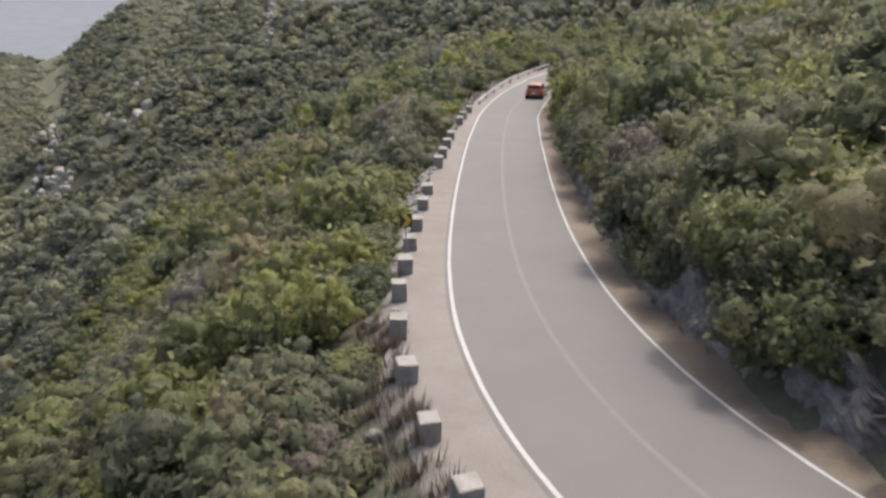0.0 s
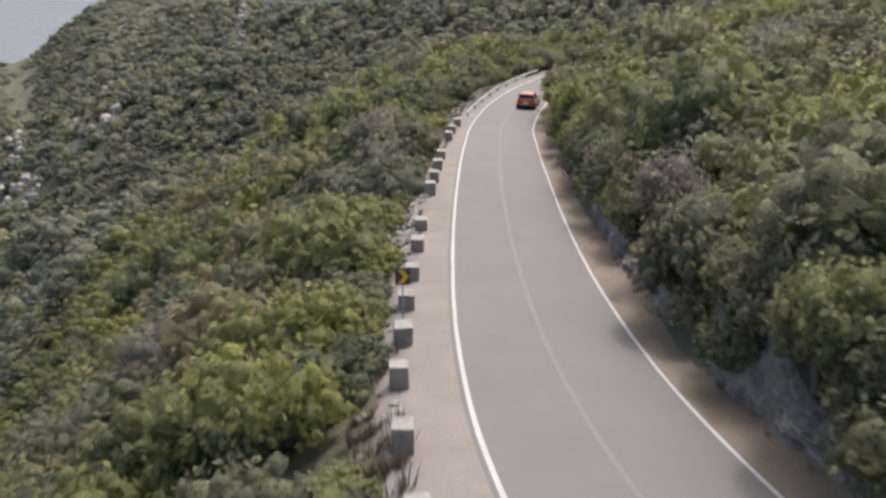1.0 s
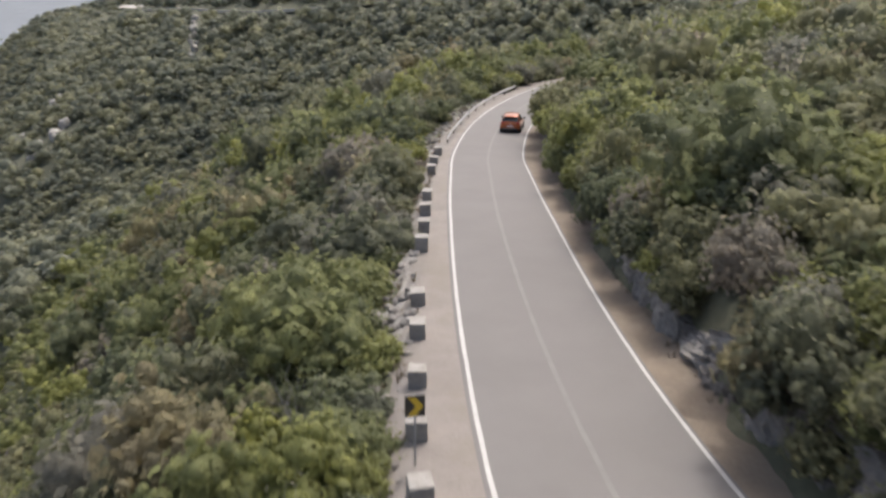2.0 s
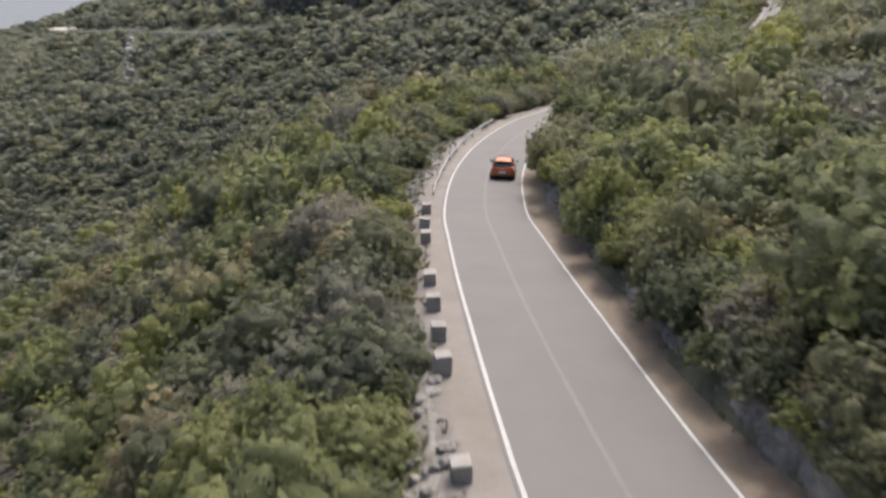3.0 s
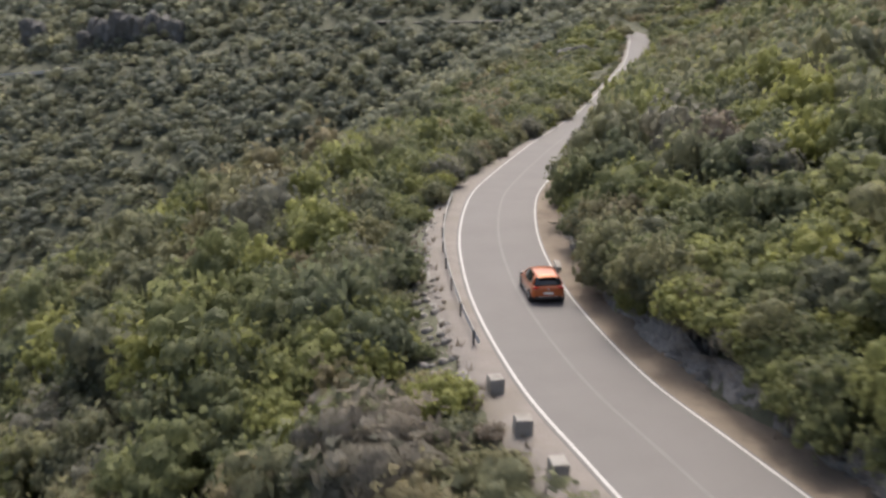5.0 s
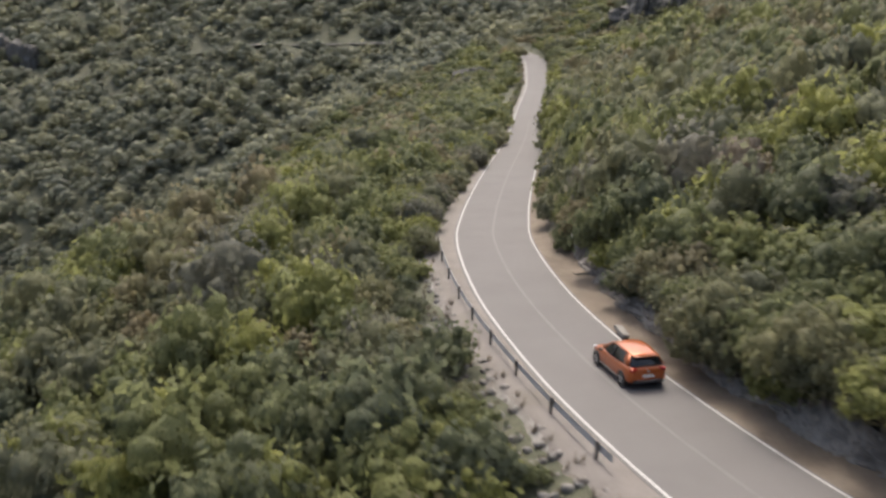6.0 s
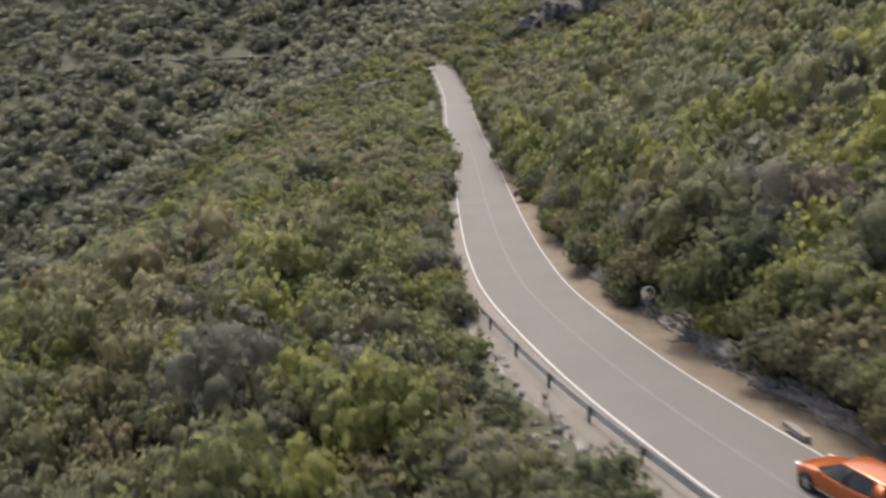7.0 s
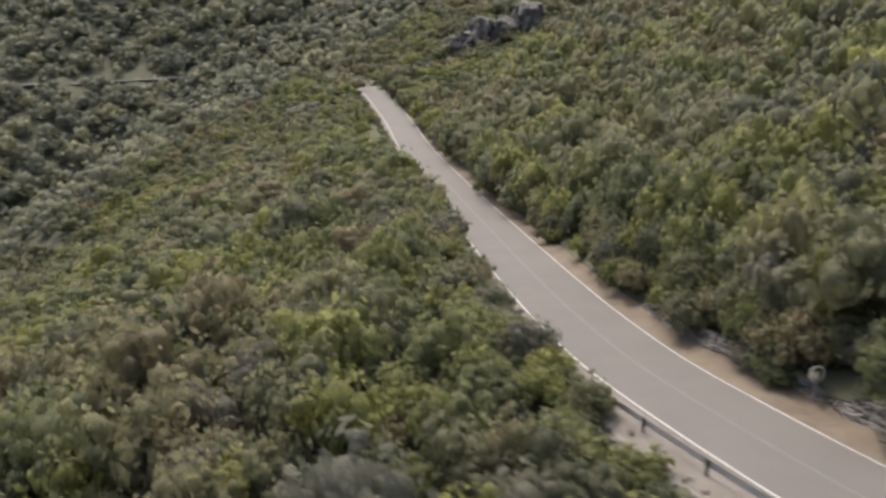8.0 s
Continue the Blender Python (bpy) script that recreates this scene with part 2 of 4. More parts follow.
def height(x, y):
    """The lie of the land: up on the road's right, down on its left into the valley."""
    shape = np.shape(x)
    x, y = np.asarray(x, float).ravel(), np.asarray(y, float).ravel()
    i, d = road_frame(x, y)
    along = np.clip((x - ROAD[i, 0]) * TAN[i, 0] + (y - ROAD[i, 1]) * TAN[i, 1], -3, 3)
    z = ROADZ[i] + along * GRADE[i] - 0.12
    z = z - 0.25 * ((d < HALF[i] + VERGE_R[i] + 0.3) & (d > -HALF[i] - VERGE_L[i] + 0.2))
    r = np.clip(d - HALF[i] - VERGE_R[i], 0, None)
    up = BANK[i] * np.clip((r - 0.25) / 0.7, 0, 1) + RISE[i] * np.clip(r - 0.9, 0, 260) + 0.1 * np.clip(r - 260, 0, None)
    l = np.clip(-d - HALF[i] - VERGE_L[i], 0, None)
    ln = np.minimum(l, 45)
    down = FALL_K[i] * ln + FALL_C[i] * ln**2 + np.clip(l - 45, 0, None) * np.maximum(FALL_K[i] + 90 * FALL_C[i], 0.45)
    rough = hill_noise(x, y) * (np.clip(np.abs(d) - 6, 0, 200) * 0.025 + np.clip(np.abs(d) - 60, 0, 300) * 0.03)
    h = z + np.where(d > 0, up, -down) + rough
    # low hills near the sea, past the end of the valley
    q = np.hypot(x, y)
    az = np.degrees(np.arctan2(x, y))
    brow = np.interp(az, [-34, -24, -14, -12.6], [600, 690, 790, 930])
    h = np.where(q > brow, h - (q - brow) * 0.55, h)
    ridge = np.interp(az, [-60, -40, -30, -24, -22, -21.4, -17, -14, -10, 20], [-20, -60, -180, -230, -243, -248, -166, -150, -120, 150])
    far = ridge - np.where(q < 1450, (1450 - q) * np.interp(az, [-15, -12.5], [0.06, 0.35]), (q - 1450) * 0.35)
    h = np.maximum(np.where(q > 600, np.maximum(h, far), h), -330)
    return h.reshape(shape)


def graded(lo, hi, fine_lo, fine_hi, step, grow):
    a = list(np.arange(fine_lo, fine_hi + step, step))
    s = step
    while a[-1] < hi:
        s *= grow
        a.append(a[-1] + s)
    s, b = step, [fine_lo]
    while b[-1] > lo:
        s *= grow
        b.append(b[-1] - s)
    return np.array(b[:0:-1] + a)


def grid_quads(nu, nv):
    u, v = np.meshgrid(np.arange(nu - 1), np.arange(nv - 1), indexing="ij")
    a = (u * nv + v).ravel()
    return np.stack([a, a + nv, a + nv + 1, a + 1], 1)


# ---- ground, sea, road ----
gx, gy = graded(-2400, 2400, -42, 66, 1.4, 1.075), graded(-500, 3200, -12, 168, 1.4, 1.06)
GX, GY = np.meshgrid(gx, gy, indexing="ij")
GZ = height(GX, GY)
ground = new("ground", big_mesh("ground", np.stack([GX.ravel(), GY.ravel(), GZ.ravel()], 1), grid_quads(len(gx), len(gy)), np.zeros((0, 3), int), M_SOIL, True))
tagged(ground, "brown stony soil of a scrub-covered mountain slope", "ground", kind="structure")

M_SEA = speckled("sea", (0.13, 0.145, 0.165), (0.15, 0.165, 0.185), 0.004, 0.03, 0.9, 0.1, 0.5)
water = new("water", mesh_from("water", [(-4800, 600, -300), (4800, 600, -300), (4800, 4900, -300), (-4800, 4900, -300)], [(0, 1, 2, 3)], M_SEA))
tagged(water, "hazy blue-grey sea beyond the hills", "sea", kind="structure")


def ribbon(name, mat, d_list, z_list, y0, y1, lift=0.0, wobble=0.0, seed=0, smooth=True, step=1):
    """A sheet along the road: columns at distances d (arrays or numbers) from its middle, raised by z over the road."""
    a, b = np.searchsorted(ROAD[:, 1], y0), np.searchsorted(ROAD[:, 1], y1)
    ids = np.arange(a, b, step)
    rng = np.random.RandomState(seed)
    cols = []
    for d, z in zip(d_list, z_list):
        d = np.broadcast_to(np.asarray(d, float), (len(ROAD),))[ids] if np.ndim(d) else np.full(len(ids), float(d))
        z = np.broadcast_to(np.asarray(z, float), (len(ROAD),))[ids] if np.ndim(z) else np.full(len(ids), float(z))
        if wobble:
            d = d + rng.normal(0, wobble, len(ids))
        p = ROAD[ids] + RIGHT[ids] * d[:, None]
        cols.append(np.column_stack([p, ROADZ[ids] + z + lift]))
    v = np.stack(cols, 1).reshape(-1, 3)
    q = grid_quads(len(ids), len(cols))
    return big_mesh(name, v, q, np.zeros((0, 3), int), mat, smooth)


EDGE_R, EDGE_L = HALF_R + 0.16, -(HALF_L + 0.22)
road = new("road", ribbon("road", M_ASPHALT, [EDGE_L, EDGE_L, -HALF * 0.5, 0 * HALF, HALF * 0.5, EDGE_R, EDGE_R], [-0.12, 0, 0.02, 0.035, 0.02, 0, -0.12], -20, 920, smooth=False))
tagged(road, "sun-bleached grey asphalt mountain road", "road", kind="structure")


def paint_line(name, d, w, mat, label, y0=-18, y1=320, fade=0.0, seed=1):
    z = 0.035 * (1 - np.minimum(np.abs(d) / HALF, 1)) + 0.006
    me = ribbon(name, mat, [d - w / 2, d + w / 2], [z, z], y0, y1, 0.0, fade, seed)
    ob = new(name, me)
    return tagged(ob, label, "road marking", kind="structure")


paint_line("edge_line", -HALF_L, 0.15, M_LINE, "solid white painted edge line on the asphalt", fade=0.006)
paint_line("edge_line", HALF_R, 0.13, M_LINE, "solid white painted edge line on the asphalt", fade=0.006, seed=2)
paint_line("centre_line", -0.05 + 0 * HALF, 0.17, M_WORN, "worn faded white centre line on the asphalt", y1=200, fade=0.008, seed=3)

shoulder = new("shoulder", ribbon("shoulder", M_GRAVEL, [EDGE_L - VERGE_L - 0.5, EDGE_L - VERGE_L * 0.95, EDGE_L - VERGE_L * 0.6, EDGE_L - VERGE_L * 0.25, EDGE_L + 0.25],
                                  [-0.6, -0.09, -0.03, -0.012, -0.006], -18, 300, 0, 0.05, 5))
tagged(shoulder, "beige gravel shoulder between asphalt and stone blocks", "verge", kind="structure")
verge = new("verge", ribbon("verge", M_DIRT, [EDGE_R - 0.2, EDGE_R + VERGE_R * 0.35, EDGE_R + VERGE_R * 0.75, EDGE_R + VERGE_R + 0.25],
                            [-0.006, -0.012, 0.04, 0.2], -18, 300, 0, 0.05, 6))
tagged(verge, "tan dirt verge under the cut bank", "verge", kind="structure")

RUBBLE = np.interp(ROAD[:, 1], [47.3, 49.9, 57.7, 59.8, 85.8, 89.9, 108.7, 122.2, 128.4], [0.0, 0.8, 0.8, 0.0, 0.0, 1.4, 1.3, 0.8, 0.0])
for y0, y1 in ((47, 61), (86, 129.5)):
    strip = new("rubble_slope", ribbon("rubble_slope", M_PALE, [EDGE_L - VERGE_L - RUBBLE - 1.0, EDGE_L - VERGE_L - RUBBLE * 0.7, EDGE_L - VERGE_L - RUBBLE * 0.3, EDGE_L - VERGE_L * 0.9],
                                       [-0.5 * RUBBLE - 0.9, -0.42 * RUBBLE - 0.15, -0.2 * RUBBLE - 0.08, -0.08], y0, y1, 0, 0.12, 8, False))
    tagged(strip, "pale broken stone and dirt spilling off the shoulder", "rubble", kind="structure")


# ---- cut bank ----
def bank_mesh(y0, y1, seed):
    """A ragged limestone face beside the verge, with ledges and clefts."""
    a, b = np.searchsorted(ROAD[:, 1], y0), np.searchsorted(ROAD[:, 1], y1)
    s = np.arange(a, b, 0.22)
    k = s.astype(int)
    f = (s - k)[:, None]
    k2 = np.minimum(k + 1, len(ROAD) - 1)
    p = ROAD[k] * (1 - f) + ROAD[k2] * f
    z = ROADZ[k] * (1 - f[:, 0]) + ROADZ[k2] * f[:, 0]
    off = EDGE_R[k] + VERGE_R[k]
    v = []
    rows = 16
    for i in range(len(s)):
        for j in range(rows):
            u = j / (rows - 1)
            q = Vector((p[i, 0] * 0.55, p[i, 1] * 0.55, u * 1.6 + seed))
            n1, n2 = noise.noise(q), 1.0 - 2.2 * abs(noise.noise(q * 3.3)) + 0.6 * noise.noise(q * 8.0)
            h = BANK[k[i]] * (0.95 + 0.9 * noise.noise(q * 0.45))
            d = off[i] - 0.05 + 0.75 * u**1.2 + 0.36 * n1 - 0.2 * n2 + (0.8 if j == rows - 1 else 0.0)
            w = p[i] + RIGHT[k[i]] * d
            v.append((w[0], w[1], z[i] - 0.1 + h * u**0.8 + 0.12 * n2 - (0.45 if j == rows - 1 else 0.0)))
    return big_mesh("rock_bank", np.array(v), grid_quads(len(s), rows), np.zeros((0, 3), int), M_ROCK)


bank = new("rock_bank", bank_mesh(-10, 136, 3.0))
tagged(bank, "grey limestone cut bank shaded by overhanging shrubs", "rock face", kind="structure")


# ---- plants ----
def ico(sub):
    bm = bmesh.new()
    bmesh.ops.create_icosphere(bm, subdivisions=sub, radius=1.0)
    v = np.array([x.co[:] for x in bm.verts])
    f = np.array([[x.index for x in g.verts] for g in bm.faces])
    bm.free()
    return v, f


ICO = {1: ico(1)}


def crown(seed, lobes, lumps, lump_r, cards, size, tall=1.0, spread=1.0, lift=0.3, fine=1):
    """A crown about one metre in radius: rounded lobes, each covered with leafy tufts, and loose sprays between them. Returns vertices, quads, triangles."""
    rng = np.random.RandomState(seed)
    cen, rad = [], []
    for i in range(lobes):
        a = 2 * math.pi * (i + rng.uniform(-0.3, 0.3)) / max(lobes - 1, 1)
        r = rng.uniform(0.4, 0.66) if i else 0.05
        cen.append((r * math.cos(a) * spread, r * math.sin(a) * spread, lift + tall * rng.uniform(0.1, 0.6) * (1.2 - 0.75 * r)))
        rad.append(rng.uniform(0.3, 0.44) * (1.3 if i == 0 else 1.0))
    cen, rad = np.array(cen), np.array(rad)
    V, T, n = [], [], 0

    def ball(c, r, jag, level):
        nonlocal n
        iv, jf = ICO[level]
        V.append(c + iv * r * (1 + jag * rng.normal(size=(len(iv), 1)).clip(-1.5, 1.5)) * (1, 1, 0.88))
        T.append(jf + n)
        n += len(iv)

    for c, r in zip(cen, rad):
        ball(c, r * 0.8, 0.12, fine)
    w = rad**2 / (rad**2).sum()

    def outward(count):
        """Directions spread evenly over the upper part of a ball."""
        k = np.arange(count) + rng.uniform(0, 1)
        z = np.clip(1 - 1.42 * (k % count + 0.5) / count + rng.normal(0, 0.08, count), -0.5, 1.0)
        a = k * 2.39996 + rng.uniform(0, 6.28) + rng.normal(0, 0.25, count)
        q = np.sqrt(1 - z * z)
        return np.stack([q * np.cos(a), q * np.sin(a), z], 1)

    for i in range(lobes):
        count = int(round(lumps * w[i]))
        for d in outward(count) if count else ():
            p = cen[i] + d * rad[i] * rng.uniform(0.78, 1.02) * np.array((1, 1, 0.92))
            if (np.linalg.norm(p - cen, axis=1) > rad * 0.72).all():
                ball(p, lump_r * rng.uniform(0.65, 1.3), 0.24, fine)
    Q = np.zeros((0, 4), int)
    if cards:
        pick = rng.choice(lobes, cards, p=w)
        d = outward(cards)[rng.permutation(cards)]
        pos = cen[pick] + d * (rad[pick] * rng.uniform(0.98, 1.0) + lump_r * rng.uniform(0.2, 1.25, cards))[:, None] * (1, 1, 0.9)
        nor = d + rng.normal(0, 0.4, (cards, 3)) + (0, 0, 0.1)
        nor /= np.linalg.norm(nor, axis=1)[:, None]
        t1 = np.cross(nor, rng.normal(size=(cards, 3)))
        t1 /= np.linalg.norm(t1, axis=1)[:, None]
        t2 = np.cross(nor, t1)
        s = size * rng.uniform(0.5, 1.4, cards)[:, None]
        V.append(np.stack([pos - t1 * s, pos - t2 * s * 0.6, pos + t1 * s, pos + t2 * s * 0.6 - nor * s * 0.3], 1).reshape(-1, 3))
        Q = np.arange(4 * cards).reshape(-1, 4) + n
    return np.vstack(V), Q, np.vstack(T)


def scatter(name, protos, places, mat, label, category):
    """All the plants of one kind in one mesh; places: x, y, z, radius, height factor, turn, prototype."""
    V, Q, T, own, n = [], [], [], [], 0
    for x, y, z, r, h, a, k in places:
        v, q, t = protos[int(k)]
        c, s = math.cos(a), math.sin(a)
        w = np.empty_like(v)
        w[:, 0] = (v[:, 0] * c - v[:, 1] * s) * r + x
        w[:, 1] = (v[:, 0] * s + v[:, 1] * c) * r + y
        w[:, 2] = v[:, 2] * r * h + z
        V.append(w)
        own.append(np.full(len(v), (a * 7.13 + k * 0.37) % 1.0))
        Q.append(q + n)
        T.append(t + n)
        n += len(v)
    me = big_mesh(name, np.vstack(V), np.vstack(Q), np.vstack(T), mat, True)
    me.attributes.new("plant", "FLOAT", "POINT").data.foreach_set("value", np.concatenate(own).astype(np.float32))
    return tagged(new(name, me), label, category, kind="stuff")


rng = np.random.RandomState(7)


def jitter(x0, x1, y0, y1, step):
    gx, gy = np.meshgrid(np.arange(x0, x1, step), np.arange(y0, y1, step), indexing="ij")
    return gx.ravel() + rng.uniform(-0.45, 0.45, gx.size) * step, gy.ravel() + rng.uniform(-0.45, 0.45, gx.size) * step


def clear_of_road(i, d):
    """Distance past the outer edge of shoulder or bank."""
    return np.where(d > 0, d - HALF[i] - VERGE_R[i] - 0.75, -d - HALF[i] - VERGE_L[i] - RUBBLE[i] + 0.1)


# dense scrub along the road
px, py = jitter(-60, 60, 2, 172, 2.6)
pi_, pd = road_frame(px, py)
edge = clear_of_road(pi_, pd)
near = (edge > np.where((pd < 0) & (py < 92), 0.8, np.where(pd > 0, 0.3, 0.1))) & (edge < np.where(pd > 0, 24, 40))
near &= np.hypot(px - 24.6, py - 117.2) > 2.6
px, py, pd, edge = px[near], py[near], pd[near], edge[near]
# a row leaning out over the lip of the cut bank
lip = np.arange(np.searchsorted(ROAD[:, 1], 6), np.searchsorted(ROAD[:, 1], 290))
lip = lip[rng.uniform(size=len(lip)) < np.where((ROAD[lip, 1] > 65) & (ROAD[lip, 1] < 123), 0.8, 0.62)]
lo = HALF[lip] + VERGE_R[lip] + rng.uniform(0.35, 1.6, len(lip))
lp = ROAD[lip] + RIGHT[lip] * lo[:, None]
open_ = np.hypot(lp[:, 0] - 24.2, lp[:, 1] - 116.4) > 2.4
lip, lo, lp = lip[open_], lo[open_], lp[open_]
px, py, pd = np.r_[px, lp[:, 0]], np.r_[py, lp[:, 1]], np.r_[pd, lo]
edge = np.r_[edge, np.full(len(lip), 0.05)]
# a looser second row behind it
row2 = np.arange(np.searchsorted(ROAD[:, 1], 6), np.searchsorted(ROAD[:, 1], 150))
row2 = row2[rng.uniform(size=len(row2)) < 0.34]
lo = HALF[row2] + VERGE_R[row2] + rng.uniform(2.3, 4.2, len(row2))
lp = ROAD[row2] + RIGHT[row2] * lo[:, None]
px, py, pd = np.r_[px, lp[:, 0]], np.r_[py, lp[:, 1]], np.r_[pd, lo]
edge = np.r_[edge, np.full(len(row2), 1.6)]
# and low growth along the outer edge, past the blocks
lip = np.arange(np.searchsorted(ROAD[:, 1], 24), np.searchsorted(ROAD[:, 1], 284))
lip = lip[rng.uniform(size=len(lip)) < np.where(RUBBLE[lip] > 0.3, 0.75, np.where(ROAD[lip, 1] > 131.5, 0.6, 0.5))]
lo = HALF[lip] + VERGE_L[lip] + RUBBLE[lip] * 1.3 + rng.uniform(0.6, 1.3, len(lip)) + np.where(ROAD[lip, 1] < 92, 0.15, 0.0)
lp = ROAD[lip] - RIGHT[lip] * lo[:, None]
px, py, pd = np.r_[px, lp[:, 0]], np.r_[py, lp[:, 1]], np.r_[pd, -lo]
edge = np.r_[edge, np.full(len(lip), 0.06)]
pz = height(px, py)
spec = np.sin(px * 0.23 + 1.7 * np.sin(py * 0.11)) + 0.6 * np.sin(py * 0.31 + px * 0.07) + rng.normal(0, 0.75, len(px))
KIND = np.where(spec > 1.2, 2, np.where(spec > -0.15, 1, 0))
KIND = np.where((pd > 0) & (KIND == 2) & (rng.uniform(size=len(px)) < 0.7), 0, KIND)
KIND = np.where((pd < 0) & (py > 96) & (KIND == 2) & (rng.uniform(size=len(px)) < 0.55), 1, KIND)
PR = rng.uniform(1.25, 2.8, len(px)) * np.where((edge < 1.6) & (pd < 0), 0.75, 1.0)
PR = PR * np.where((rng.uniform(size=len(px)) < 0.22) & (edge > 2.5), 1.4, 1.0)
PR = np.where((pd > 0) & (edge < 2.2), np.minimum(PR, 1.7), PR)
PR = np.where((pd < 0) & (py < 100) & (edge > 0.5), np.clip((edge + 0.35) / 1.1, 0.6, PR), PR)
PR = np.where((pd < 0) & (py > 104.5) & (edge < 4.5), np.minimum(PR, 1.5 + 0.12 * edge), PR)
PH = rng.uniform(0.85, 1.2, len(px)) * np.where((pd > 0) & (py > 118) & (edge < 7), 1.45, 1.0) * np.where((py > 96) & (pd < 0), 1.15, 1.0) * np.where((pd > 0) & (edge < 2.2) & (py > 67) & (py < 84), 0.95, 1.15) * np.where((pd > 0) & (py > 102), 1.12, 1.0) * np.where((pd < 0) & (edge < 2.5), 0.75, 1.0)
PH = PH * np.where((py < 28.5) & (pd < 0) & (edge < 4), 0.6, 1.0)
PR = np.where(edge == 0.05, rng.uniform(1.1, 2.2, len(px)) * np.where(py > 160, 1.4, np.where((py > 88) & (py < 123), 1.15, 1.0)), PR)
PR = np.where(edge == 0.06, rng.uniform(0.8, 1.25, len(px)) * np.where(py > 205, 0.9, np.where(py > 131.5, 1.45, np.where(py < 92, 0.78, 1.0))), PR)
PH = np.where(edge == 0.05, rng.uniform(1.0, 1.6, len(px)) * np.where((py > 128) & (py < 215), 1.3, 1.0), PH)
PH = np.where((pd < 0) & (py > 131.5) & (edge < 3), np.where(py > 205, 0.8, 1.35), PH)
PA = rng.uniform(0, 6.28, len(px))
LEAF_MATS = [M_GREEN, M_OLIVE, M_GREY]
NAMES = ["mastic_shrub", "holm_oak_shrub", "heath_shrub"]
LABELS = ["dense yellow-green evergreen shrub on the roadside slope", "rounded dull olive-green evergreen oak bush on the slope", "pale grey-green twiggy shrub with bare brown stems"]
CATS = ["shrub", "bush", "shrub"]
near_protos = [[crown(10 * k + j, 9, 44, 0.12, 620, 0.062) for j in range(5)] for k in range(2)]
near_protos.append([crown(90 + j, 9, 30, 0.1, 760, 0.06, tall=1.1) for j in range(5)])
slope_protos = [[crown(10 * k + j, 7, 26, 0.155, 180, 0.095) for j in range(5)] for k in range(2)]
slope_protos.append([crown(90 + j, 7, 16, 0.13, 210, 0.09, tall=1.1) for j in range(5)])

order = np.argsort(edge + np.where(py > 140, 30, 0) + np.where(py < 12, 30, 0))
single = set(order[:285].tolist())
first = {}


def trunk_bm(seed):
    r = random.Random(int(seed))
    bm = bmesh.new()
    for j in range(4):
        a = j * 1.6 + r.uniform(-0.4, 0.4)
        p0, p1 = Vector((0.05 * math.cos(a), 0.05 * math.sin(a), -0.25)), Vector((0.16 * math.cos(a), 0.16 * math.sin(a), 0.3))
        p2 = Vector((0.42 * math.cos(a), 0.42 * math.sin(a), 0.72 + r.uniform(-0.1, 0.1)))
        for q0, q1, r0, r1 in ((p0, p1, 0.055, 0.04), (p1, p2, 0.04, 0.015)):
            tmp = rod_bm(q0, q1, r0, r1, 6)
            me = bpy.data.meshes.new("tmp")
            tmp.to_mesh(me)
            tmp.free()
            bm.from_mesh(me)
            bpy.data.meshes.remove(me)
    return bm


def shrub(kind, k, m):
    """One shrub: bare stems and a leafy crown."""
    key = (kind, k)
    if key not in first:
        ob = new(NAMES[kind])
        ob.empty_display_size = 0.3
        v, q, t = near_protos[kind][k]
        c = new("crown", big_mesh("crown", v, q, t, LEAF_MATS[kind], True))
        c.parent = ob
        part("trunk", trunk_bm(17 * kind + k), M_BARK, ob, "grey-brown forked stems")
        tagged(ob, LABELS[kind], CATS[kind], "shrubs along the road")
        first[key] = ob
        ob.matrix_basis = m
        return ob
    return copy_thing(first[key], m)


def stand(x, y, z, r, h, a):
    return Matrix.Translation((x, y, z)) @ Matrix.Rotation(a, 4, "Z") @ Matrix.Diagonal((r, r, r * h, 1))


rest = [[], [], []]
for n in range(len(px)):
    k = int(rng.randint(5))
    row = (px[n], py[n], pz[n] - 0.15, PR[n], PH[n], PA[n], k)
    if n in single:
        ob = shrub(KIND[n], k, Matrix.Translation((row[0], row[1], row[2])) @ Matrix.Rotation(row[5], 4, "Z"))
        ob.scale = (1, 1, 1)
        ob.matrix_basis = stand(*row[:6])
    else:
        rest[KIND[n]].append(row)
for kind, x, y, r, h in ((2, 20.4, 131.4, 1.9, 1.5), (2, 22.4, 136.4, 1.7, 1.4), (1, 24.2, 140.6, 1.8, 1.3), (1, 16.6, 124.8, 1.5, 1.2), (0, 18.0, 127.9, 1.6, 1.1)):
    m = stand(x, y, float(height(np.array([x]), np.array([y]))[0]) - 0.15, r, h, x)
    shrub(kind, int(y) % 5, m).matrix_basis = m
for kind, nm in enumerate(["mastic_scrub", "oak_scrub", "heath_scrub"]):
    scatter(nm, slope_protos[kind], rest[kind], LEAF_MATS[kind], LABELS[kind].replace("shrub", "scrub").replace("bush", "scrub"), "scrub")

